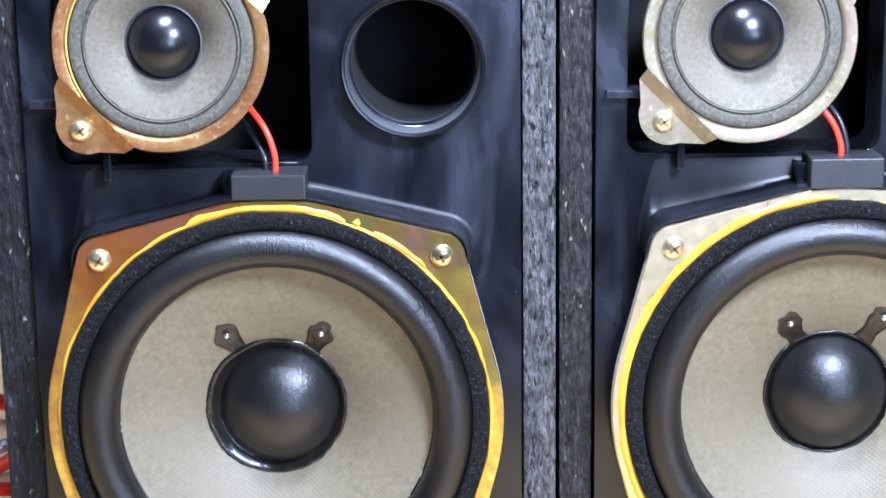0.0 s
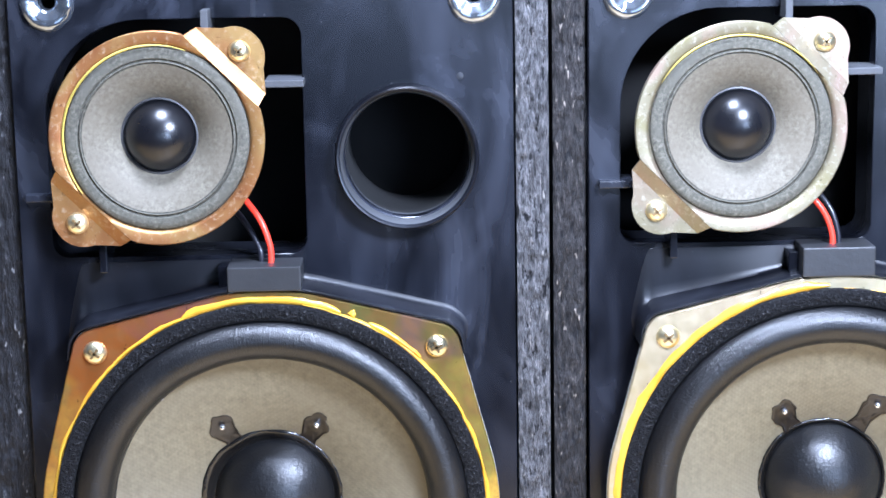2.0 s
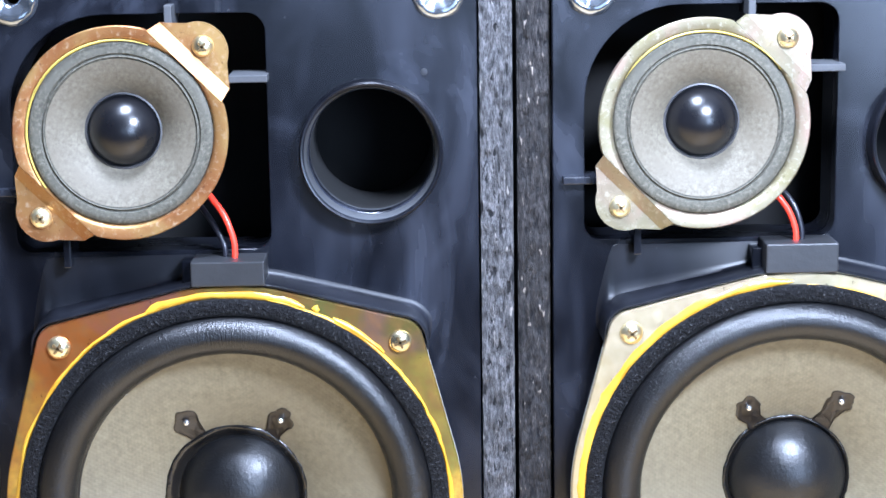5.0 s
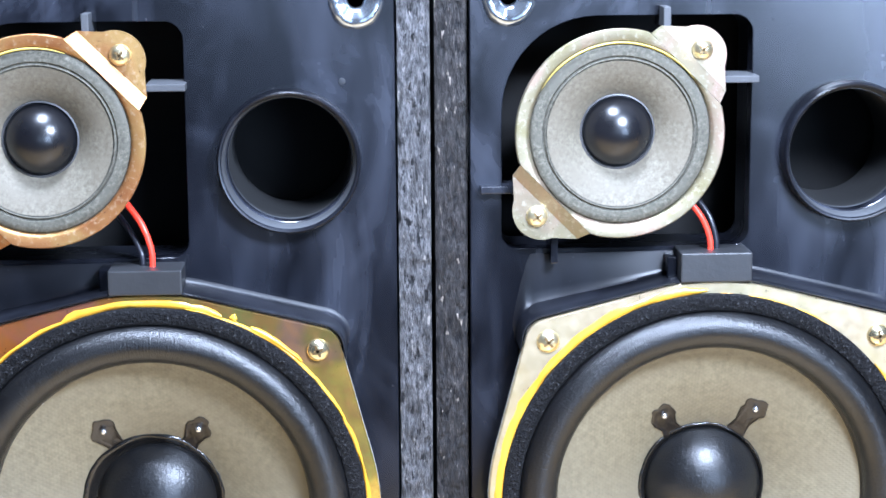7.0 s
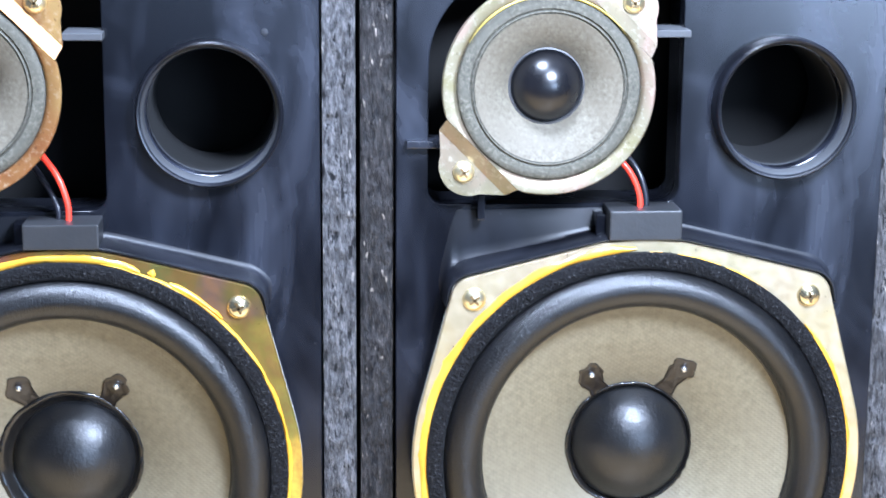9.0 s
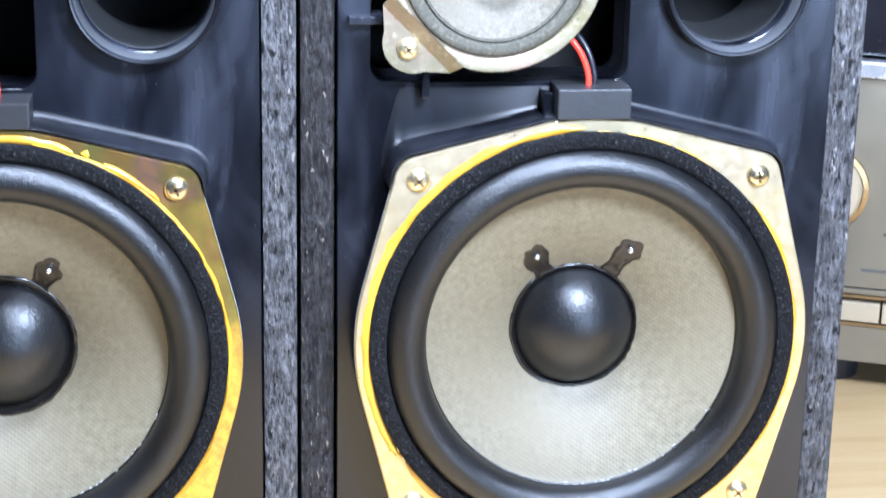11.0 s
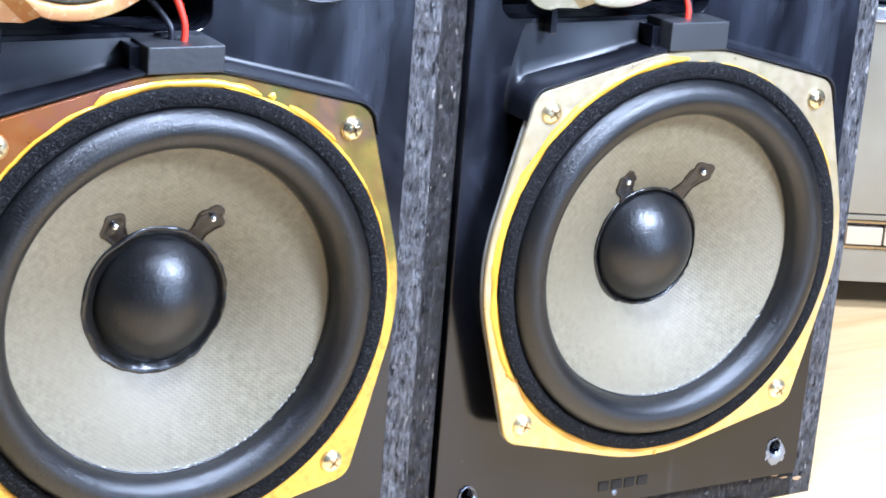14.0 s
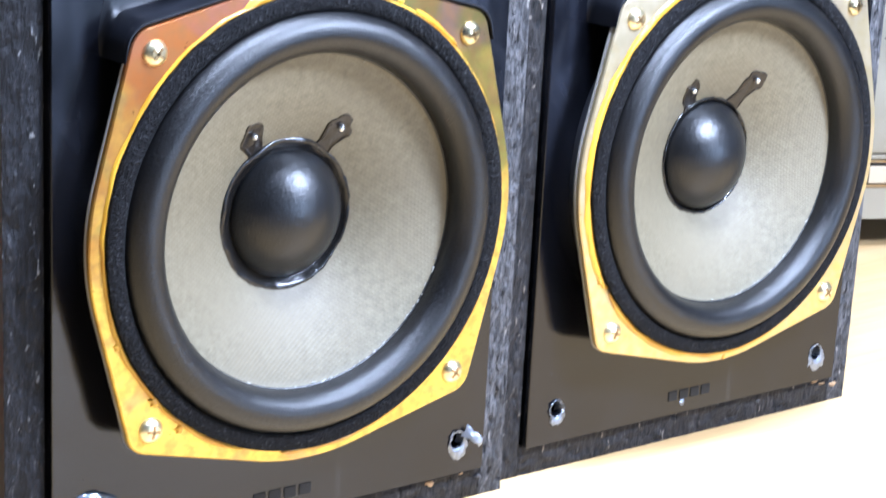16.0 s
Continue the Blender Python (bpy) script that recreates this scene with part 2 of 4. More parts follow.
def make_wall(name, c):
    m = Mat(name, 0.85)
    n = m.noise(3, 4)
    m.colour(m.ramp(n, [(0.3, tuple(x * 0.93 for x in c)), (0.7, c)]))
    m.bump(m.noise(120, 3), 0.0006, 0.4)
    return m.m


PLASTIC = make_plastic()
SATIN = make_plastic("satin_black_plastic", 0.26, 0.34, 0.08, 0.40, 0.3)
HOOD = make_plastic("satin_grey_black_plastic", 0.36, 0.44, 0.08, 0.34, 0.3)
# black plastic painted lighter for the light caught in the flare and on ribs
PORT_LIT = plain("lit_black_plastic", (0.046, 0.048, 0.052), 0.62, 0, 500, 0.00012, 0.35)
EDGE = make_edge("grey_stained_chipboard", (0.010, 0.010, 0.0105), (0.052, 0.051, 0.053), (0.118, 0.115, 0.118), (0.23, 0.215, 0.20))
# darker copy of the chipboard: shade on the far left board put into colour
EDGE_SHADED = make_edge("shaded_chipboard", (0.002, 0.002, 0.0026), (0.0065, 0.0065, 0.008), (0.015, 0.015, 0.018), (0.18, 0.18, 0.18))
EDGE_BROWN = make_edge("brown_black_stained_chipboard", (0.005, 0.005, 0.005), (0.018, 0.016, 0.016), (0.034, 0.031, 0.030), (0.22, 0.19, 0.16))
TORN = make_edge("torn_pale_chipboard", (0.05, 0.04, 0.032), (0.13, 0.105, 0.085), (0.24, 0.20, 0.16), (0.42, 0.36, 0.28))
VENEER = make_veneer()
CONE = make_cone()
SMALL_CONE = make_small_cone()
FELT = make_felt()
RUBBER = make_roll()
CAP = make_cap()
DOME = make_rubber("glossy_black_film", (0.004, 0.004, 0.005), 0.26, 0.32, 300, 0.00002)
CLOTH = make_cloth()
GLUE = make_glue()
CARD = plain("pale_grey_card", (0.26, 0.25, 0.23), 0.8, 0, 700, 0.0003, 0.25)
CLEAR_GLUE = plain("milky_clear_adhesive", (0.30, 0.29, 0.26), 0.22, 0, 500, 0.0004, 0.3)
PALE_GLUE = plain("pale_yellow_adhesive", (0.46, 0.36, 0.07), 0.4)
CHROME = plain("polished_socket_metal", (0.42, 0.46, 0.52), 0.20, 0.92, 90, 0.00018, 0.1)
INK = plain("matt_black_badge_paint", (0.006, 0.005, 0.004), 0.85)
BRASS = plain("yellow_plated_screw_steel", (0.82, 0.72, 0.46), 0.3, 0.95, 500, 0.00008)
STEEL = plain("bare_glue_silver", (0.20, 0.22, 0.26), 0.36, 0.75, 420, 0.0009, 0.5)
BLOB = plain("dark_brown_lead_varnish", (0.011, 0.008, 0.006), 0.34, 0, 260, 0.0004, 0.6)
BLOB_BLACK = make_rubber("glossy_black_varnish", (0.006, 0.0055, 0.005), 0.16, 0.28, 500, 0.0004)
SOLDER = plain("solder", (0.75, 0.75, 0.75), 0.2, 0.9, 400, 0.0002)
RED_WIRE = plain("red_wire_sleeve", (0.80, 0.045, 0.02), 0.35)
BLACK_WIRE = plain("black_wire_sleeve", (0.015, 0.015, 0.02), 0.3)
WHITE_WIRE = plain("white_wire_sleeve", (0.75, 0.72, 0.66), 0.4)
COVER = plain("grey_black_cover_plastic", (0.020, 0.0205, 0.022), 0.40, 0, 500, 0.0001, 0.15)
# near black: the shade deep in the cabinet put into the colour
INSIDE = plain("unlit_cabinet_inside", (0.003, 0.003, 0.003), 0.95)
TABLE = make_table()
CHAMPAGNE = plain("champagne_brushed_aluminium", (0.27, 0.245, 0.185), 0.34, 0.6, 700, 0.00008, 0.06)
CREAM = plain("cream_knob_plastic", (0.40, 0.325, 0.215), 0.4, 0, 500, 0.00005, 0.06)
BRONZE = plain("bronze_ring", (0.30, 0.20, 0.09), 0.3, 0.7)
DECK_BLACK = plain("black_lacquered_casework", (0.005, 0.005, 0.008), 0.3)
DARK = plain("dark_grey_casework", (0.02, 0.021, 0.025), 0.4)
# lighter grey that paints the reflection on the glue round the dome
DOME_GLINT = plain("painted_glint_grey", (0.05, 0.05, 0.052), 0.5)
TAN_WOOD = plain("bare_tan_chipboard", (0.38, 0.25, 0.13), 0.7, 0, 600, 0.0004, 0.4)
SILVER = plain("silver_trim", (0.70, 0.72, 0.76), 0.25, 0.8)
PRINT = plain("grey_print", (0.09, 0.085, 0.075), 0.6)
WALL = make_wall("grey_blue_wall_paint", (0.14, 0.155, 0.19))
# unseen ceiling, pale to throw light back down
CEILING = make_wall("white_ceiling_paint", (0.62, 0.65, 0.70))
# unseen floor and walls, kept dark so the glossy baffle reflects black
FLOOR = make_wall("dark_brown_floor", (0.022, 0.018, 0.015))
DARK_WALL = make_wall("unseen_dark_wall", (0.04, 0.044, 0.055))
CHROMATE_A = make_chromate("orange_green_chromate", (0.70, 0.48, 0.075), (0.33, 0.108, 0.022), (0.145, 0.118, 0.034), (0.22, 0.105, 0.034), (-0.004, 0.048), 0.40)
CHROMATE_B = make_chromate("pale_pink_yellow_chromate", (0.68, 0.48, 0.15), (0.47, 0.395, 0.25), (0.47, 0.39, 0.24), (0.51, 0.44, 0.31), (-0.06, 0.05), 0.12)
CHROMATE_C = make_worn_plate("copper_gold_chromate", ((0.25, 0.095, 0.032), (0.31, 0.150, 0.052), (0.36, 0.225, 0.080)), (0.48, 0.36, 0.23), (0.13, 0.058, 0.025))
CHROMATE_D = make_worn_plate("pale_gold_chromate", ((0.19, 0.165, 0.080), (0.235, 0.205, 0.135), (0.29, 0.205, 0.155)), (0.40, 0.38, 0.30), (0.11, 0.095, 0.05))


# ---- mesh helpers ----
def part(name, bm, material, parent=None, label="", smooth=None):
    me = bpy.data.meshes.new(name)
    bmesh.ops.recalc_face_normals(bm, faces=bm.faces[:])
    bm.to_mesh(me)
    bm.free()
    me.materials.append(material)
    if smooth is not None:
        me.shade_smooth()
        me.set_sharp_from_angle(angle=radians(smooth))
    ob = new(name, me)
    if parent is not None:
        ob.parent = parent
    if label:
        tagged(ob, label)
    return ob


def thing(name, place, label, category, group="", turn=0.0):
    ob = new(name)
    ob.matrix_world = pose(*place, 0, 0, turn)
    return tagged(ob, label, category, group)


def box_bm(x0, x1, y0, y1, z0, z1, bevel=0.0, bm=None):
    bm = bm or bmesh.new()
    r = bmesh.ops.create_cube(bm, size=1)
    for v in r["verts"]:
        v.co = Vector(((x0, x1)[v.co.x > 0], (y0, y1)[v.co.y > 0], (z0, z1)[v.co.z > 0]))
    if bevel:
        edges = list({e for v in r["verts"] for e in v.link_edges})
        bmesh.ops.bevel(bm, geom=edges, offset=bevel, segments=2, affect="EDGES", profile=0.6)
    return bm


def lathe(profile, segs=72, cx=0.0, cz=0.0, bm=None, wobble=0.0):
    """Turns (radius, y) pairs round the y axis."""
    bm = bm or bmesh.new()
    rings = []
    for r, y in profile:
        if r < 1e-6:
            rings.append([bm.verts.new((cx, y, cz))])
            continue
        ring = []
        for i in range(segs):
            a = 2 * math.pi * i / segs
            k = r + (wobble * noise.noise((3 * math.cos(a), 3 * math.sin(a), r * 200)) if wobble else 0)
            ring.append(bm.verts.new((cx + k * math.cos(a), y, cz + k * math.sin(a))))
        rings.append(ring)
    for p, q in zip(rings, rings[1:]):
        for i in range(segs):
            j = (i + 1) % segs
            if len(p) == 1 and len(q) > 1:
                bm.faces.new((p[0], q[i], q[j]))
            elif len(q) == 1 and len(p) > 1:
                bm.faces.new((p[i], p[j], q[0]))
            elif len(p) > 1:
                bm.faces.new((p[i], p[j], q[j], q[i]))
    return bm


def circle(cx, cz, r, n=48, squash=1.0):
    return [(cx + r * math.cos(2 * math.pi * i / n), cz + squash * r * math.sin(2 * math.pi * i / n)) for i in range(n)]


def hull(points):
    pts = sorted(set(points))

    def half(seq):
        out = []
        for p in seq:
            while len(out) > 1 and (out[-1][0] - out[-2][0]) * (p[1] - out[-2][1]) - (out[-1][1] - out[-2][1]) * (p[0] - out[-2][0]) <= 0:
                out.pop()
            out.append(p)
        return out[:-1]
    return half(pts) + half(pts[::-1])


def rounded(x0, x1, z0, z1, radii, n=8):
    """A rectangle with corner radii in the order: low left, low right, top right, top left."""
    out = []
    for (cx, cz, sx, sz, a0), r in zip(((x0, z0, 1, 1, 180), (x1, z0, -1, 1, 270), (x1, z1, -1, -1, 0), (x0, z1, 1, -1, 90)), radii):
        for i in range(n + 1):
            a = radians(a0 + 90 * i / n)
            out.append((cx + sx * r + r * math.cos(a), cz + sz * r + r * math.sin(a)))
    return out


def offset(loop, d):
    out, n = [], len(loop)
    for i in range(n):
        a, b, c = Vector(loop[i - 1]), Vector(loop[i]), Vector(loop[(i + 1) % n])
        t = (b - a).normalized() + (c - b).normalized()
        t = t.normalized() if t.length > 1e-9 else (c - b).normalized()
        out.append((b.x - d * t.y, b.y + d * t.x))
    return out


def plate(outline, holes, y0, y1, chamfer=0.0):
    """An upright sheet with holes; its front is at y0. The outline runs counter-clockwise, the holes too."""
    bm = bmesh.new()
    loops = [(outline, 1)] + [(h, -1) for h in holes]
    fronts, sides = [], []
    for loop, sign in loops:
        inner = offset(loop, sign * chamfer) if chamfer else loop
        f = [bm.verts.new((x, y0, z)) for x, z in inner]
        m = [bm.verts.new((x, y0 + chamfer, z)) for x, z in loop] if chamfer else f
        b = [bm.verts.new((x, y1, z)) for x, z in loop]
        fronts.append((f, b))
        sides.append((f, m, b))
    for k in (0, 1):
        edges = []
        for pair in fronts:
            ring = pair[k]
            for i in range(len(ring)):
                edges.append(bm.edges.new((ring[i - 1], ring[i])))
        bmesh.ops.triangle_fill(bm, edges=edges, use_beauty=True, use_dissolve=False)
    for f, m, b in sides:
        for p, q in ((f, m), (m, b)):
            if p is q:
                continue
            for i in range(len(p)):
                bm.faces.new((p[i - 1], p[i], q[i], q[i - 1]))
    return bm


def tube(points, r, segs=10, closed_ends=True):
    """A round wire through the points, smoothed."""
    pts = [Vector(p) for p in points]
    path = []
    for i in range(len(pts) - 1):
        p0, p1, p2, p3 = pts[max(i - 1, 0)], pts[i], pts[i + 1], pts[min(i + 2, len(pts) - 1)]
        for s in range(8):
            t = s / 8
            path.append(0.5 * ((2 * p1) + (p2 - p0) * t + (2 * p0 - 5 * p1 + 4 * p2 - p3) * t * t + (3 * p1 - p0 - 3 * p2 + p3) * t ** 3))
    path.append(pts[-1])
    bm = bmesh.new()
    rings = []
    up = Vector((0.31, 0.2, 0.93))
    for i, p in enumerate(path):
        d = (path[min(i + 1, len(path) - 1)] - path[max(i - 1, 0)]).normalized()
        u = d.cross(up).normalized()
        w = d.cross(u)
        rings.append([bm.verts.new(p + r * (math.cos(2 * math.pi * k / segs) * u + math.sin(2 * math.pi * k / segs) * w)) for k in range(segs)])
    for a, b in zip(rings, rings[1:]):
        for k in range(segs):
            bm.faces.new((a[k - 1], a[k], b[k], b[k - 1]))
    if closed_ends:
        bm.faces.new(rings[0])
        bm.faces.new(rings[-1])
    return bm


# ---- loudspeaker ----
BX0, BX1 = -0.1043, 0.1062        # cabinet sides
IX0, IX1 = -0.0920, 0.0940        # inner faces of the side boards
TOP, BOARD, DEPTH = 0.344, 0.0125, 0.20
FRONT, BAFFLE = 0.0192, 0.0158    # front of the boards, front of the plastic baffle
WZ, TX, TZ, PX, PZ = 0.1255, -0.0370, 0.2672, 0.0535, 0.2575
HOLES = [(-0.0765, 0.0275), (0.0795, 0.0270), (-0.0765, 0.3165), (0.0790, 0.3165)]


def board(name, x0, x1, z0, z1, parent, seed, label="", mat=None):
    """A chipboard panel whose front edge is rough and chipped."""
    bm = bmesh.new()
    long_z = (z1 - z0) > (x1 - x0)
    nx, nz = (13, int((z1 - z0) / 0.0012)) if long_z else (int((x1 - x0) / 0.0012), 12)
    grid = []
    for j in range(nz + 1):
        row = []
        for i in range(nx + 1):
            x, z = x0 + (x1 - x0) * i / nx, z0 + (z1 - z0) * j / nz
            s = (x * 300, z * 110, seed) if long_z else (x * 110, z * 300, seed)
            d = 0.0008 * noise.noise(s) + 0.0005 * noise.noise((s[0] * 3.1, s[1] * 3.1, seed + 4))
            pit = noise.noise((s[0] * 1.3 + 9, s[1] * 1.7, seed))
            d += 0.0026 * max(0, pit - 0.32)
            rim = i in (0, nx) or j in (0, nz)
            if rim:
                d = 0.0003 + 0.0004 * max(0, noise.noise((x * 140, z * 140, seed + 7)))
            row.append(bm.verts.new((x, FRONT + d, z)))
        grid.append(row)
    for j in range(nz):
        for i in range(nx):
            bm.faces.new((grid[j][i], grid[j][i + 1], grid[j + 1][i + 1], grid[j + 1][i]))
    rim = grid[0] + [r[-1] for r in grid[1:]] + grid[-1][-2::-1] + [r[0] for r in grid[-2:0:-1]]
    back = [bm.verts.new((v.co.x, FRONT + DEPTH, v.co.z)) for v in rim]
    for i in range(len(rim)):
        bm.faces.new((rim[i - 1], rim[i], back[i], back[i - 1]))
    bm.faces.new(back)
    ob = part(name, bm, mat or EDGE, parent, label, smooth=50)
    me = ob.data
    me.materials.append(VENEER)
    for p in me.polygons:
        if abs(p.normal.y) < 0.3 and p.center.y > FRONT + 0.05 and len(p.vertices) == 4:
            p.material_index = 1
    return ob


def screw(x, y, z, parent, r=0.0044, turn=20.0):
    """Pan-head screw with a cross recess."""
    bm = lathe([(0, y - 0.0026), (r * 0.35, y - 0.00255), (r * 0.65, y - 0.0021), (r * 0.88, y - 0.0013), (r, y - 0.0003), (r, y + 0.0006)], 28, x, z)
    ob = part("screw", bm, BRASS, parent, smooth=40)
    bm = bmesh.new()
    for k in (0, 90):
        m = Matrix.Translation((x, y - 0.0024, z)) @ Matrix.Rotation(radians(turn + k), 4, "Y")
        r2 = bmesh.ops.create_cube(bm, size=1)
        for v in r2["verts"]:
            v.co = m @ Vector((v.co.x * r * 1.05, v.co.y * 0.0007, v.co.z * r * 0.22))
    return ob, bm


def put_screw(x, y, z, parent, r=0.0044, turn=20.0):
    ob, cross = screw(x, y, z, parent, r, turn)
    me = bpy.data.meshes.new("screw")
    bm = bmesh.new()
    bm.from_mesh(ob.data)
    cross.to_mesh(me)
    n = len(bm.faces)
    bm.from_mesh(me)
    bm.faces.ensure_lookup_table()
    for f in bm.faces[n:]:
        f.material_index = 1
    bm.to_mesh(ob.data)
    ob.data.materials.append(BRONZE)
    bm.free()
    cross.free()
    return ob


def ribbon_ring(parent, r0, r1, y, a0, a1, seed, name="glue_bead", wild=0.0006):
    """A flat uneven bead of glue along an arc, angles in degrees from the x axis."""
    n = max(8, int(abs(a1 - a0) / 2))
    bm = bmesh.new()
    rows = []
    for i in range(n + 1):
        a = radians(a0 + (a1 - a0) * i / n)
        w = wild * noise.noise((a * 9, seed, 0.3)) + 0.4 * wild * noise.noise((a * 27, seed, 2.3))
        e = min(i, n - i) / n
        taper = min(1, 0.35 + e * 12)
        mid, half = (r0 + r1) / 2 + w, (r1 - r0) / 2 * taper * (1 + 0.55 * noise.noise((a * 7, seed, 5)) + 0.25 * noise.noise((a * 30, seed, 8)))
        row = []
        for k, h in ((-1, 0.0), (-0.55, 0.0007), (0.1, 0.0009), (0.6, 0.0006), (1, 0.0)):
            r = mid + k * half
            row.append(bm.verts.new((r * math.cos(a), y - h, WZ + r * math.sin(a))))
        rows.append(row)
    for p, q in zip(rows, rows[1:]):
        for k in range(4):
            bm.faces.new((p[k], p[k + 1], q[k + 1], q[k]))
    return part(name, bm, GLUE, parent, smooth=60)


def cone_y(r):
    t = (0.0594 - r) / 0.0374
    return 0.0036 + 0.0165 * t - 0.0016 * math.sin(math.pi * t)


def lead_patch(ex, ez, reach, h):
    """Varnish over a lead: an ear on the cone with a neck that runs in to the collar."""
    bm = bmesh.new()
    ear, axis = Vector((ex, ez)), Vector((ex, ez)).normalized()
    side = Vector((-axis.y, axis.x))
    neck = ear.length - 0.0234
    rim, n = [], 40
    for i in range(n):
        a = 2 * math.pi * i / n
        d = Vector((math.cos(a), math.sin(a)))
        r = reach * (0.90 + 0.30 * noise.noise((1.5 * d.x, 1.5 * d.y, ex * 900)) + 0.08 * noise.noise((5 * d.x, 5 * d.y, ez * 900)))
        p = ear + r * (axis * d.x + side * d.y)
        if d.x < -0.45:
            k = min(1, (-0.45 - d.x) / 0.3)
            p = p.lerp(ear - axis * neck + side * d.y * reach * (0.26 + 1.1 * k * k), k)
        rim.append(p)
    rings = []
    mid = ear - axis * neck * 0.35
    for f, lift in ((1.0, -0.0004), (0.96, 0.0004), (0.88, h), (0.74, h * 0.35), (0.45, h * 0.3), (0.2, h * 0.8)):
        ring = []
        for p in rim:
            q = mid.lerp(p, f)
            ring.append(bm.verts.new((q.x, cone_y(max(q.length, 0.02)) - lift, WZ + q.y)))
        rings.append(ring)
    for p, q in zip(rings, rings[1:]):
        for i in range(n):
            bm.faces.new((p[i - 1], p[i], q[i], q[i - 1]))
    bm.faces.new(rings[-1])
    return bm


def woofer(parent, plate_mat, plate_label, beads, seed, ears, drips, skirt, drift):
    k = 0.063
    outline = hull([(1.008 * x, z) for x, z in circle(0, WZ, 0.0850, 120)] + [p for sx in (-k, k) for sz in (-k, k) for p in circle(sx, WZ + sz, 0.0086, 32)])
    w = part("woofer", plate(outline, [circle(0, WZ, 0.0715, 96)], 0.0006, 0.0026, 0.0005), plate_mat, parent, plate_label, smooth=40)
    for v in w.data.vertices:
        v.co.z -= WZ
    w.location = (0, 0, WZ)

    def sub(name, bm, mat, label="", smooth=40):
        bmesh.ops.translate(bm, verts=bm.verts, vec=(0, 0, -WZ))
        return part(name, bm, mat, w, label, smooth)
    sub("card_washer", plate(offset(outline, -0.0001), [circle(0, WZ, 0.0772, 96)], 0.0029, 0.0040, 0.0002), CARD, "pale grey card washer behind the plate", 30)
    sub("basket", lathe([(0.0775, 0.0026), (0.0775, FRONT + 0.006), (0.060, FRONT + 0.03), (0.036, FRONT + 0.05), (0.0, FRONT + 0.052)], 72, 0, WZ), DARK)
    sub("gasket", lathe([(0.0805, 0.0006), (0.0803, -0.0016), (0.0790, -0.0024), (0.0752, -0.0024), (0.0742, -0.0016), (0.0738, 0.001)], 128, 0, WZ), FELT, "black felt gasket ring")
    prof = []
    for i in range(17):
        a = math.pi * i / 16
        prof.append((0.0668 + 0.0074 * math.cos(a), 0.0016 - 0.0084 * math.sin(a) ** 0.95))
    sub("surround", lathe([(0.0748, -0.0010), (0.0743, 0.0010)] + prof + [(0.0594, 0.0034), (0.0584, 0.0041)], 128, 0, WZ), RUBBER, "black rubber roll surround")
    prof = [(0.0602, 0.0030)]
    for i in range(15):
        r = 0.0594 - 0.0374 * i / 14
        prof.append((r, cone_y(r)))
    sub("cone", lathe(prof, 128, 0, WZ), CONE, "grey-tan textured paper cone")
    bm, rings = bmesh.new(), []
    for f, lift in ((1.0, 0.0), (0.97, 0.0003), (0.88, 0.0007), (0.76, 0.0010), (0.64, 0.0009), (0.50, 0.0006), (0.34, 0.0003), (0.15, 0.0003), (0.0, 0.0005)):
        ring = []
        for i in range(160):
            a = 2 * math.pi * i / 160
            ragged = 0.0007 * noise.noise((2.2 * math.cos(a), 2.2 * math.sin(a), seed)) + 0.00035 * noise.noise((9 * math.cos(a), 9 * math.sin(a), seed + 2))
            rim = skirt + drift * math.cos(a - 2.97) + ragged
            r = 0.0218 + (rim - 0.0218) * f
            y = cone_y(max(r, 0.0222)) - lift * (1 + 0.8 * noise.noise((3 * math.cos(a), 3 * math.sin(a), seed + 6)))
            ring.append(bm.verts.new((r * math.cos(a), y, WZ + r * math.sin(a))))
        rings.append(ring)
    for p, q in zip(rings, rings[1:]):
        for i in range(160):
            bm.faces.new((p[i - 1], p[i], q[i], q[i - 1]))
    sub("collar", bm, BLOB_BLACK, "ragged glossy black glue collar", 60)
    big = (0.0225 ** 2 + 0.0125 ** 2) / (2 * 0.0125)
    prof = [(0.0226, 0.0200), (0.0227, 0.0184)]
    for i in range(19):
        a = math.asin(0.0225 / big) * (1 - i / 18)
        prof.append((big * math.sin(a) if i < 18 else 0, 0.0180 - 0.0125 + big - big * math.cos(a)))
    sub("dust_cap", lathe(prof, 96, 0, WZ), CAP, "domed black dust cap with a puckered skin")
    # thin smear of clear glue where the cone meets the roll
    rng = random.Random(int(seed) + 50)
    bm = bmesh.new()
    for i in range(34 if skirt > 0.025 else 16):
        a = radians(rng.uniform(262, 342) if i < 28 else rng.uniform(60, 250))
        c, size = 0.0590 + rng.uniform(-0.0007, 0.0004), rng.uniform(0.0002, 0.0005)
        m = Matrix.Translation((c * math.cos(a), cone_y(0.0590) - 0.0001, WZ + c * math.sin(a))) @ Matrix.Rotation(-a, 4, "Y") @ Matrix.Diagonal((size, size * 0.7, size * rng.uniform(1.2, 3.0), 1))
        bmesh.ops.create_icosphere(bm, subdivisions=1, radius=1.0, matrix=m)
    tagged(sub("cone_glue", bm, CLEAR_GLUE, "specks of clear glue round the cone", 60), kind="stuff")
    for ex, ez in ears:
        sub("lead_joint", lead_patch(ex, ez, 0.0056, 0.0006), BLOB, "dark varnished lead joint")
        bm = bmesh.new()
        bmesh.ops.create_icosphere(bm, subdivisions=2, radius=0.0013, matrix=Matrix.Translation((ex, cone_y(math.hypot(ex, ez)) - 0.0012, WZ + ez)))
        sub("solder_ball", bm, SOLDER, "", 60)
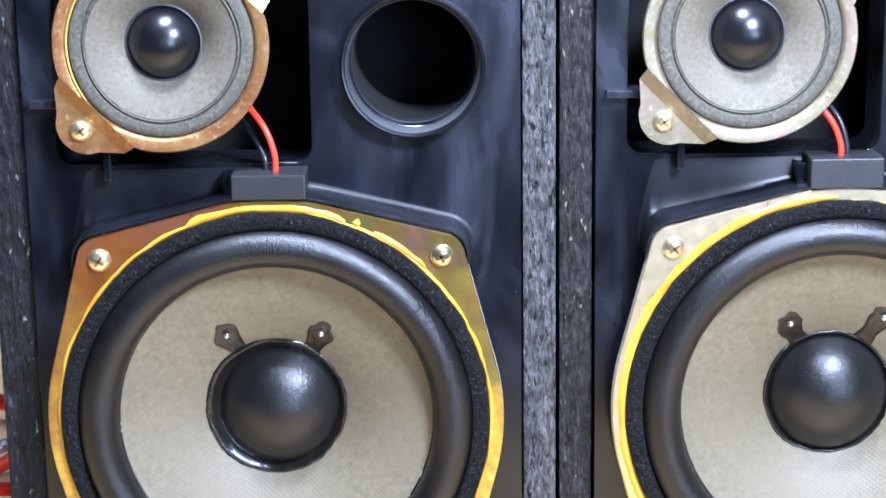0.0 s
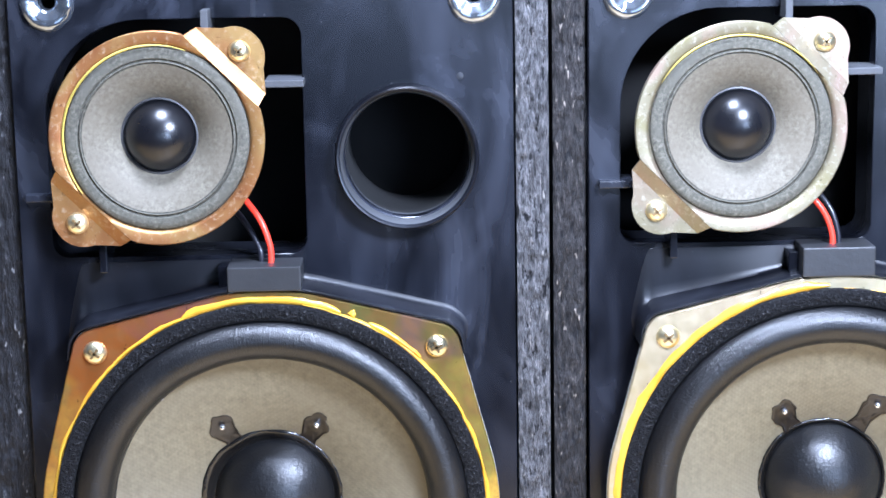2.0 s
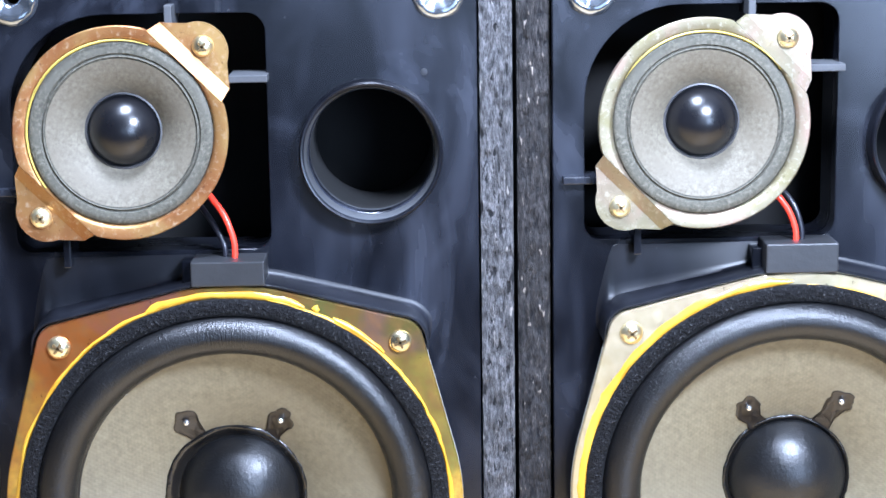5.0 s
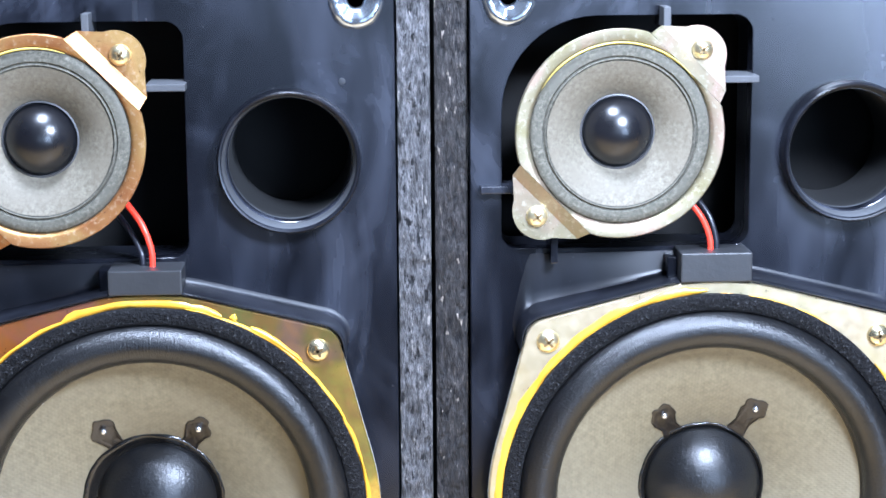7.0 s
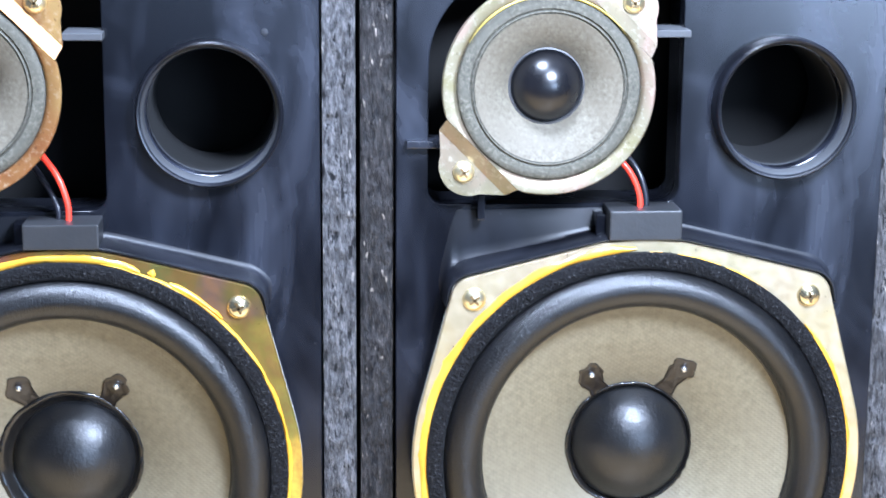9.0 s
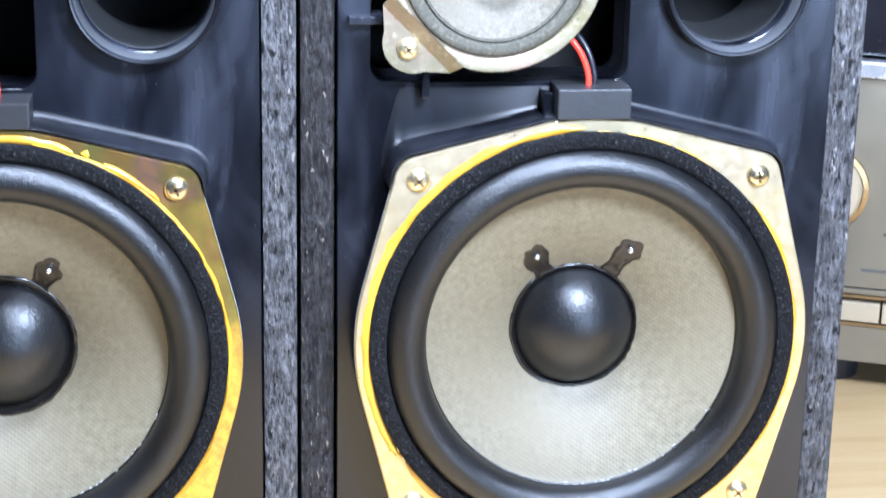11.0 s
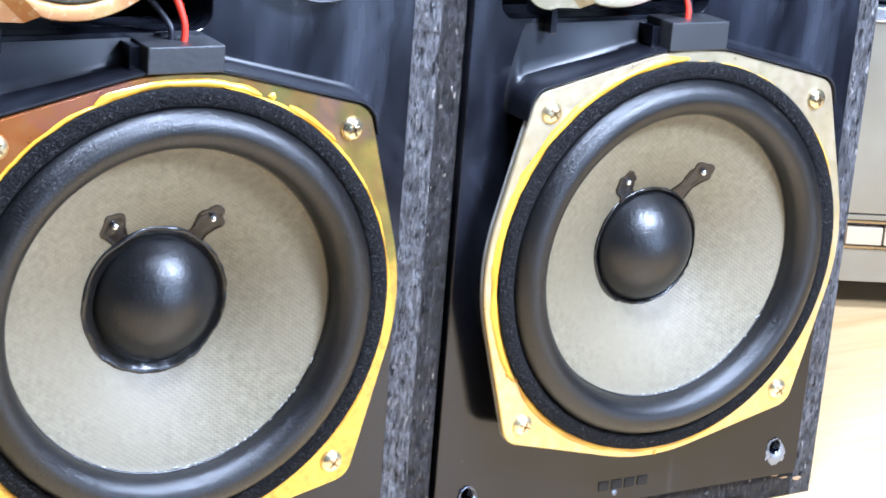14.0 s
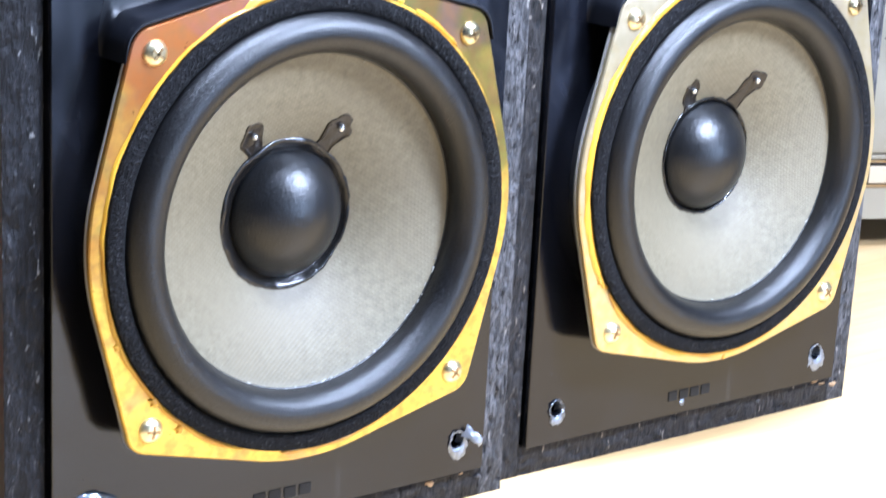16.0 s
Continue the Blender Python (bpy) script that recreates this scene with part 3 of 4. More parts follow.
    for i, (sx, sz) in enumerate(((-k, k), (k, k), (-k, -k), (k, -k))):
        s = put_screw(sx, 0.0006, sz, w, 0.0044, 15 + 31 * i + seed * 7)
    for deg, r, size in drips:
        bm = bmesh.new()
        a = radians(deg)
        lathe([(0, 0.0006 - size * 0.55), (size * 0.5, 0.0006 - size * 0.45), (size * 0.9, 0.0006 - size * 0.15), (size, 0.0012)], 20, r * math.cos(a), r * math.sin(a), bm, size * 0.5)
        part("glue_drip", bm, GLUE, w, smooth=60)
    for r0, r1, a0, a1 in beads:
        b = ribbon_ring(w, r0, r1, 0.0005, a0, a1, seed + a0 * 0.01)
        for v in b.data.vertices:
            v.co.z -= WZ
    return w


def tweeter(parent, mat, label, seed, arc, shift):
    """Small cone driver on a round steel frame with two set-back lugs."""
    Y = 0.0020
    R = 0.0391
    FOLD = 0.0340
    ring = lathe([(R, Y + 0.0022), (R, Y + 0.0004), (R - 0.0004, Y), (0.0352, Y), (0.0346, Y + 0.0003), (0.0338, Y + 0.0013), (0.0335, Y + 0.004)], 192)
    for v in ring.verts:
        # straight folds towards the two lugs
        far = abs(v.co.x + v.co.z) / math.sqrt(2)
        if far > FOLD:
            k = FOLD / far
            v.co.x, v.co.z = v.co.x * k, v.co.z * k
    t = part("tweeter", ring, mat, parent, label, smooth=35)
    t.location = (TX + shift, 0, TZ - shift)

    def sub(name, bm, m, lab="", smooth=40):
        return part(name, bm, m, t, lab, smooth)
    for sign in (1, -1):
        # the lug: a corner sheet beyond the fold, set back, joined by a slope
        c = Vector((0.0287, 0.0287))
        bend = []
        for i in range(13):
            a = radians(-20 + 130 * i / 12)
            bend.append((c.x + 0.0112 * math.cos(a), c.y + 0.0112 * math.sin(a)))
        d45 = math.sqrt(0.5)

        def at(far, along):
            return (d45 * (far + along), d45 * (far - along))
        fold = [at(FOLD + 0.0001, 0.0184), at(FOLD + 0.0001, -0.0184)]
        foot = [at(0.0390, 0.0172), at(0.0390, -0.0172)]
        outer = [foot[0]] + bend + [foot[1]]
        bm = bmesh.new()
        yb = Y + 0.0034
        pts = [bm.verts.new((sign * x, yb, sign * z)) for x, z in outer]
        back = [bm.verts.new((sign * x, yb + 0.0012, sign * z)) for x, z in outer]
        top = [bm.verts.new((sign * x, Y + 0.0001, sign * z)) for x, z in fold]
        low = [bm.verts.new((sign * x, Y + 0.0014, sign * z)) for x, z in fold]
        bm.faces.new(pts)
        bm.faces.new(back)
        for i in range(1, len(pts)):
            bm.faces.new((pts[i - 1], pts[i], back[i], back[i - 1]))
        bm.faces.new((top[0], pts[0], pts[-1], top[1]))
        bm.faces.new((low[0], back[0], back[-1], low[1]))
        bm.faces.new((top[0], low[0], back[0], pts[0]))
        bm.faces.new((top[1], low[1], back[-1], pts[-1]))
        bm.faces.new((top[0], top[1], low[1], low[0]))
        sub("mounting_lug", bm, mat, "", 25)
        put_screw(sign * 0.0307, yb - 0.0003, sign * 0.0309, t, 0.0040, 40 * sign + seed)
    rows, bm = [], bmesh.new()
    for i in range(49):
        a = radians(arc[0] + (arc[1] - arc[0]) * i / 48)
        w = 0.00045 * min(1, 0.25 + min(i, 48 - i) / 12)
        rows.append([bm.verts.new(((0.0339 + k * w) * math.cos(a), Y - hh, (0.0339 + k * w) * math.sin(a))) for k, hh in ((-1, -0.0004), (0, 0.0004), (1, -0.0001))])
    for p, q in zip(rows, rows[1:]):
        for k in range(2):
            bm.faces.new((p[k], p[k + 1], q[k + 1], q[k]))
    sub("glue_line", bm, PALE_GLUE, "thin yellow glue line", 60)
    sub("surround", lathe([(0.0338, Y + 0.0024), (0.0333, Y + 0.0012), (0.0328, Y + 0.0007), (0.0310, Y + 0.0004), (0.0292, Y + 0.0006), (0.0290, Y + 0.0010), (0.0286, Y + 0.0015), (0.0282, Y + 0.0009), (0.0279, Y + 0.0006), (0.0276, Y + 0.0010), (0.0273, Y + 0.0015), (0.0270, Y + 0.0014)], 128), CLOTH, "grey ribbed cloth surround")
    prof = []
    for i in range(12):
        u = i / 11
        prof.append((0.0272 - 0.0142 * u, Y + 0.0010 + 0.0085 * u - 0.0012 * math.sin(math.pi * u)))
    sub("cone", lathe(prof, 96), SMALL_CONE, "pale grey paper cone")
    h, rr = 0.0098, 0.0130
    big = (rr * rr + h * h) / (2 * h)
    prof = [(0.0132, Y + 0.0096), (0.0131, Y + 0.0092)]
    for i in range(13):
        a = math.asin(min(1, rr / big)) * (1 - i / 12)
        prof.append((big * math.sin(a) if i < 12 else 0, Y + 0.0092 - h + big - big * math.cos(a)))
    sub("dome", lathe(prof, 72), DOME, "glossy black dome")
    # added ring: the bright crescent round the dome as a paler colour
    sub("dome_glint_ring", lathe([(0.0146, Y + 0.0094), (0.0142, Y + 0.0084), (0.0136, Y + 0.0082), (0.0131, Y + 0.0094)], 72), DOME_GLINT, "grey ring that stands in for the glint round the dome")
    sub("magnet_cup", lathe([(0.0334, Y + 0.004), (0.026, Y + 0.016), (0.026, Y + 0.032), (0, Y + 0.032)], 40), DARK)
    return t


# default colour is lightened to suggest light on the rib tops
def rib(parent, x0, x1, z0, z1, y0, mat=PORT_LIT):
    return part("locating_rib", box_bm(x0, x1, y0, BAFFLE + 0.012, z0, z1, 0.0004), mat, parent)


def hole_glue(parent, x, z, seed, size):
    """Torn glue round an open grille peg hole."""
    bm = bmesh.new()
    n, rows = 40, []
    for i in range(n):
        a = 2 * math.pi * i / n
        k = 1 + 0.28 * noise.noise((2 * math.cos(a), 2 * math.sin(a), seed)) + 0.30 * noise.noise((6 * math.cos(a), 6 * math.sin(a), seed + 3))
        k *= 0.72 + 0.42 * max(0.0, math.cos(a + 0.7 + 0.35 * math.sin(seed)))
        hgt = 0.0011 * (0.7 + noise.noise((4 * math.cos(a), 4 * math.sin(a), seed + 8)))
        row = []
        for r, h in ((0.0029, -0.004), (0.0031, 0.0004), (0.0038, 1.0 * hgt), (0.0046 * k, 0.7 * hgt), (size * k, 0.00005)):
            j = 0.0003 * noise.noise((a * 11, r * 900, seed))
            row.append(bm.verts.new((x + (r + j) * math.cos(a), BAFFLE - h - (0.3 * j if h > 0 else 0), z + (r + j) * math.sin(a) * 1.12 - (0.0012 if r > 0.004 else 0))))
        rows.append(row)
    for i in range(n):
        p, q = rows[i - 1], rows[i]
        for k in range(4):
            bm.faces.new((p[k], p[k + 1], q[k + 1], q[k]))
    return part("torn_glue", bm, STEEL, parent, "torn silvery glue round peg hole", smooth=50)


def hole_cup(parent, x, z, seed, size):
    """Smooth silvery bowl of glue round a peg hole, thicker below."""
    bm, rows, n = bmesh.new(), [], 64
    for i in range(n):
        a = 2 * math.pi * i / n
        c, d = math.cos(a), math.sin(a)
        k = 1 + 0.10 * noise.noise((1.4 * c, 1.4 * d, seed)) + 0.03 * noise.noise((4 * c, 4 * d, seed)) - 0.12 * d
        row = []
        for r, h in ((0.0029, -0.004), (0.0032, 0.0002), (0.0044, 0.0007), (0.0060, 0.0016), (0.0076, 0.0022), (0.0088, 0.0018), (0.0096, 0.0008), (0.0100, -0.0002)):
            q = 0.0029 + (r - 0.0029) * k * size
            row.append(bm.verts.new((x + q * c, BAFFLE - h * (1 + 0.35 * noise.noise((2 * c + 5, 2 * d, seed))), z + q * d)))
        rows.append(row)
    for i in range(n):
        p, q = rows[i - 1], rows[i]
        for k in range(7):
            bm.faces.new((p[k], p[k + 1], q[k + 1], q[k]))
    return part("glue_cup", bm, CHROME, parent, "smooth silvery glue round peg hole", smooth=70)


def lip(parent):
    """The moulded rim that hoods the top of the woofer plate: a bevelled lip with a hollow that runs out into the baffle."""
    k = 0.063
    full = hull(circle(0, WZ, 0.0856, 120) + [p for sx in (-k, k) for sz in (-k, k) for p in circle(sx, WZ + sz, 0.0094, 40)])
    dense = []
    for a, b in zip(full, full[1:] + full[:1]):
        n = max(1, int(math.dist(a, b) / 0.0015))
        dense += [(a[0] + (b[0] - a[0]) * i / n, a[1] + (b[1] - a[1]) * i / n) for i in range(n)]
    for side in (1, -1):
        pts = sorted([p for p in dense if p[1] > WZ + k - 0.004 and p[0] * side > 0.0125], key=lambda p: math.atan2(p[1] - WZ, p[0] * side))
        if side < 0:
            pts = pts[::-1]
        bm, rows = bmesh.new(), []
        for i, (x, z) in enumerate(pts):
            a, b = Vector(pts[max(i - 1, 0)]), Vector(pts[min(i + 1, len(pts) - 1)])
            t = (b - a).normalized()
            nrm = Vector((-t.y, t.x))
            if nrm.dot(Vector((x, z - WZ))) < 0:
                nrm = -nrm
            end = math.dist((x, z), pts[0] if side > 0 else pts[-1])
            taper = min(1.0, 0.25 + end / 0.010)
            row = [bm.verts.new((x, BAFFLE + 0.002, z))]
            for d, y in ((0.0, 0.0006), (0.0003, 0.0001), (0.0008, 0.0001), (0.0012, 0.0008)):
                row.append(bm.verts.new((x + nrm.x * d * taper, y, z + nrm.y * d * taper)))
            blend = 0.0
            if side < 0:
                blend = min(1.0, max(0.0, (nrm.y - 0.35) / 0.5))
                blend = blend * blend * (3 - 2 * blend)
            lean = min(1.0, max(0.0, (x + 0.061) / 0.036))
            lean = lean * lean * (3 - 2 * lean)
            wall = ((0.0013, 0.0030), (0.0014, 0.0060), (0.0015, 0.0090), (0.0016, 0.0118), (0.0018, 0.0138), (0.0023, 0.0150), (0.0030, 0.0155), (0.0038, BAFFLE - 0.00005), (0.0041, BAFFLE + 0.0006))
            ramp = (0.02, 0.045, 0.08, 0.16, 0.30, 0.48, 0.70, 0.96, 1.0)
            for (d, y), f in zip(wall, ramp):
                u = 0.0012 + (0.2200 - z - 0.0012) * f
                yf = BAFFLE - 0.0002 - 0.24 * lean * (0.2200 - z - u) if f < 1 else BAFFLE + 0.0006
                if f < 0.1:
                    yf = 0.0008 + (yf - 0.0008) * (0.35, 0.72, 0.95)[ramp.index(f)]
                d *= taper
                row.append(bm.verts.new((x + nrm.x * d * (1 - blend), y + (yf - y) * blend, z + nrm.y * d * (1 - blend) + u * blend)))
            rows.append(row)
        for p, q in zip(rows, rows[1:]):
            for j in range(len(p) - 1):
                bm.faces.new((p[j], p[j + 1], q[j + 1], q[j]))
        for row in (rows[0], rows[-1]):
            bm.faces.new(row)
        part("hood_rim", bm, HOOD, parent, smooth=40)


def loudspeaker(place, label, plate_mat, plate_label, tweeter_mat, tweeter_label, beads, seed, red_first, ears, drips):
    s = thing("loudspeaker", place, label, "loudspeaker", "pair of loudspeakers")
    # the left loudspeaker's left board takes the chipboard painted as shaded
    board("side_panel", BX0 - (0.0020 if red_first else 0.0), IX0, 0, TOP, s, seed, "", EDGE_SHADED if red_first else EDGE_BROWN)
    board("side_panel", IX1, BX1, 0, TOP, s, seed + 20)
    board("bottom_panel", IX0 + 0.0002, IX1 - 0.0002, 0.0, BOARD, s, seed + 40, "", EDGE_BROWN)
    board("top_panel", IX0 + 0.0002, IX1 - 0.0002, TOP - BOARD, TOP, s, seed + 60)
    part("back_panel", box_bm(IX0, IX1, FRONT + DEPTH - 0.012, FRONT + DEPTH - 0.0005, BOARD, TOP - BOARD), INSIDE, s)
    # baffle with its openings
    gap = 0.0009
    out = rounded(IX0 + gap, IX1 - gap, BOARD + 0.0004, TOP - BOARD - 0.0004, (0.001,) * 4, 2)
    opening = rounded(-0.0792, 0.0154, 0.2214, 0.3093, (0.006, 0.006, 0.007, 0.036), 12)
    holes = [opening, circle(0, WZ, 0.0772, 96), circle(PX, PZ, 0.0232, 64)] + [circle(x, z, 0.0031, 20) for x, z in HOLES]
    part("baffle", plate(out, holes, BAFFLE, BAFFLE + 0.009, 0.0003), PLASTIC, s, "black moulded plastic baffle", smooth=30)
    # inner wall of the tweeter opening
    wall_bm = bmesh.new()
    a = [wall_bm.verts.new((x, BAFFLE + 0.0085, z)) for x, z in opening]
    b = [wall_bm.verts.new((x, BAFFLE + 0.026, z)) for x, z in opening]
    for i in range(len(a)):
        wall_bm.faces.new((a[i - 1], a[i], b[i], b[i - 1]))
    part("opening_wall", wall_bm, SATIN, s, smooth=40)
    # added black sheet that stands for the shade behind the openings
    part("inner_dark_sheet", box_bm(IX0 + 0.001, IX1 - 0.001, 0.075, 0.08, BOARD + 0.001, TOP - BOARD - 0.001), INSIDE, s)
    # port
    part("port_tube", lathe([(0.0268, BAFFLE + 0.001), (0.0266, 0.0100), (0.0264, 0.0086), (0.0258, 0.0080), (0.0251, 0.0082), (0.0247, 0.0090)], 96, PX, PZ), SATIN, s, "round black port tube", smooth=45)
    # mouth of the tube, paler than its rim: light on it is painted in
    part("port_flare", lathe([(0.0249, 0.0086), (0.0243, 0.0100), (0.0237, 0.0150), (0.0233, 0.0215), (0.0229, 0.0240), (0.0245, 0.0240), (0.0245, BAFFLE + 0.003)], 96, PX, PZ), PORT_LIT, s, "grey-black inside of the port, lightened as if lit", smooth=45)
    # deep end of the same tube, its shade painted as near black
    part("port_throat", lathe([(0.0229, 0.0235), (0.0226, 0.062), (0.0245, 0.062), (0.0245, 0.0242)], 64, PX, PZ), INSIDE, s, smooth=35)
    woofer(s, plate_mat, plate_label, beads, seed, ears, drips, 0.0272 if red_first else 0.0250, 0.0013 if red_first else 0.0004)
    tweeter(s, tweeter_mat, tweeter_label, seed, (70, 215) if red_first else (35, 150), 0.0 if red_first else 0.0008)
    lip(s)
    # connector hood over the woofer terminals
    bm = box_bm(-0.0132, 0.0138, -0.0010, BAFFLE + 0.001, 0.2106 if red_first else 0.2104, 0.2198 if red_first else 0.2216, 0.0006)
    part("terminal_cover", bm, COVER, s, "black plastic terminal cover")
    part("cover_tab", box_bm(-0.0172, -0.0134, 0.0060, BAFFLE + 0.001, 0.2085, 0.2190, 0.0005), PLASTIC, s)
    # ribs that hold the tweeter
    rib(s, 0.0022, 0.0165, 0.2845, 0.2872, 0.0070)
    rib(s, -0.0200, -0.0172, 0.3055, 0.3130, 0.0060)
    rib(s, -0.0875, -0.0745, 0.2432, 0.2460, 0.0115, PLASTIC)
    rib(s, -0.0612, -0.0584, 0.2165, 0.2280, 0.0095, PLASTIC)
    # leads
    if red_first:
        red = [(-0.0130, 0.020, 0.2490), (-0.0068, 0.013, 0.2425), (-0.0010, 0.0090, 0.2350), (0.0022, 0.0075, 0.2260), (0.0024, 0.0075, 0.2190)]
        black = [(-0.0170, 0.026, 0.2420), (-0.0105, 0.020, 0.2365), (-0.0050, 0.0140, 0.2300), (-0.0016, 0.0100, 0.2240), (-0.0014, 0.0100, 0.2190)]
    else:
        red = [(-0.0170, 0.018, 0.2480), (-0.0098, 0.011, 0.2408), (-0.0040, 0.0080, 0.2335), (-0.0010, 0.0070, 0.2255), (-0.0008, 0.0070, 0.2190)]
        black = [(-0.0130, 0.024, 0.2480), (-0.0062, 0.017, 0.2412), (-0.0008, 0.0120, 0.2340), (0.0017, 0.0095, 0.2255), (0.0018, 0.0095, 0.2190)]
    part("red_lead", tube(red, 0.0012), RED_WIRE, s, "red insulated lead", smooth=60)
    part("black_lead", tube(black, 0.0011), BLACK_WIRE, s, "black insulated lead", smooth=60)
    for i, (hx, hz) in enumerate(HOLES):
        if i > 1 or (red_first and i == 0):
            hole_cup(s, hx, hz, seed * 3 + i * 5, 1.0 if i else 1.3)
        else:
            hole_glue(s, hx, hz, seed * 3 + i * 5, ((0.0074, 0.0056) if red_first else (0.0050, 0.0062))[i])
    if red_first:
        part("mould_mark", lathe([(0, BAFFLE - 0.0004), (0.0012, BAFFLE - 0.0003), (0.0016, BAFFLE + 0.0005)], 20, 0.0735, 0.2866), DARK, s)
        bm = bmesh.new()
        rows = []
        for i in range(9):
            u = i / 8
            c = Vector((0.0825 + 0.0065 * u, BAFFLE - 0.0005 - 0.005 * math.sin(2.6 * u), 0.0310 - 0.0060 * u))
            w = 0.0018 + 0.0012 * noise.noise((u * 4, 1.7, 0))
            rows.append([bm.verts.new(c + Vector((k * w * 0.6, -0.0008 * (1 - k * k), k * w))) for k in (-1, 0, 1)])
        for p, q in zip(rows, rows[1:]):
            for k in range(2):
                bm.faces.new((p[k], p[k + 1], q[k + 1], q[k]))
        part("glue_shred", bm, STEEL, s, "bent silvery shred of glue", smooth=60)
    # torn splinters along the bottom board
    rng = random.Random(int(seed))
    for i in range(7):
        x = rng.uniform(0.060, 0.100) if i < 4 else rng.uniform(-0.09, 0.09)
        bm = bmesh.new()
        bmesh.ops.create_icosphere(bm, subdivisions=2, radius=1.0)
        w, h = rng.uniform(0.0010, 0.0030), rng.uniform(0.0005, 0.0011)
        z = rng.uniform(0.0075, 0.0118)
        for v in bm.verts:
            k = 1 + 0.5 * noise.noise(v.co * 2.2 + Vector((i * 3.1, seed, 0)))
            v.co = Vector((x + v.co.x * w * k, FRONT - 0.0001 + v.co.y * 0.0007 * k, z + v.co.z * h * k))
        part("splinter", bm, TAN_WOOD if i < 3 else EDGE, s)
    # ragged rim where the baffle meets the bottom board
    bm, rows, n = bmesh.new(), [], 150
    for i in range(n + 1):
        x = IX0 + 0.003 + (IX1 - IX0 - 0.006) * i / n
        w = 0.00075 + 0.0007 * noise.noise((x * 160, seed, 1.1)) + 0.0005 * noise.noise((x * 520, seed, 4.7))
        w = max(0.0001, w)
        up = BOARD + 0.0002 + 0.0004 * noise.noise((x * 210, seed, 7.7))
        rows.append([bm.verts.new((x, y, z)) for y, z in ((FRONT - 0.0001, up - w), (FRONT - 0.0007 - 0.4 * w, up - 0.4 * w), (BAFFLE + 0.0012, up + 0.0001))])
    for p, q in zip(rows, rows[1:]):
        for k in range(2):
            bm.faces.new((p[k], p[k + 1], q[k + 1], q[k]))
    part("torn_rim", bm, TORN, s, "torn pale chipboard rim", smooth=20)
    # worn raised badge: four plain blocks
    for i in range(4):
        bx = -0.0125 + 0.0065 * i
        part("badge_block", box_bm(bx, bx + 0.0050, BAFFLE - 0.0004, BAFFLE + 0.001, 0.0195, 0.0238, 0.0002), INK, s)
    if not red_first:
        part("bare_spot", lathe([(0, BAFFLE - 0.0005), (0.0011, BAFFLE - 0.0004), (0.0017, BAFFLE + 0.0004)], 18, -0.0040, 0.0178, None, 0.0006), STEEL, s, smooth=60)
    return s


RING = (0.0802, 0.0824)
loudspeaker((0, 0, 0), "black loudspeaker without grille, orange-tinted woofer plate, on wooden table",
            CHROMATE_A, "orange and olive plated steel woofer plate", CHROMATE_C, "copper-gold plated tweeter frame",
            [(0.0802, 0.0830, 70, 112), (0.0803, 0.0819, 108, 250), (0.0801, 0.0817, -25, 62), (0.0806, 0.0827, 46, 62), (*RING, 262, 335), (0.0800, 0.0812, 58, 80)], 3.0, True,
            ((-0.0186, 0.0302), (0.0171, 0.0303)),
            ((220.5, 0.0812, 0.0022), (203, 0.0822, 0.0014), (67, 0.0822, 0.0015), (231, 0.0830, 0.0016), (86, 0.0815, 0.0013)))
loudspeaker((0.2125, 0.007, 0), "black loudspeaker without grille, pale yellow woofer plate, on wooden table",
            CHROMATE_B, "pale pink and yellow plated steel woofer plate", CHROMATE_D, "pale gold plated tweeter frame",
            [(0.0798, 0.0834, 92, 212), (0.0800, 0.0819, -62, 40), (0.0799, 0.0806, 52, 90), (0.0800, 0.0826, 215, 298)], 5.0, False,
            ((-0.0165, 0.0297), (0.0188, 0.0319)),
            ((209.5, 0.0820, 0.0018), (212.5, 0.0805, 0.0012), (102, 0.0812, 0.0010), (157, 0.0816, 0.0011), (272, 0.0838, 0.0011)))

# ---- table and what stands on it ----
table = thing("table", (0, 0, 0), "pale wood laminate table under the loudspeakers", "table")
part("tabletop", box_bm(-0.9, 1.3, -0.34, 0.75, -0.03, 0.0, 0.002), TABLE, table)
for lx in (-0.85, 1.25):
    for ly in (-0.29, 0.70):
        part("leg", box_bm(lx - 0.025, lx + 0.025, ly - 0.025, ly + 0.025, -0.72, -0.03, 0.003), TABLE, table)


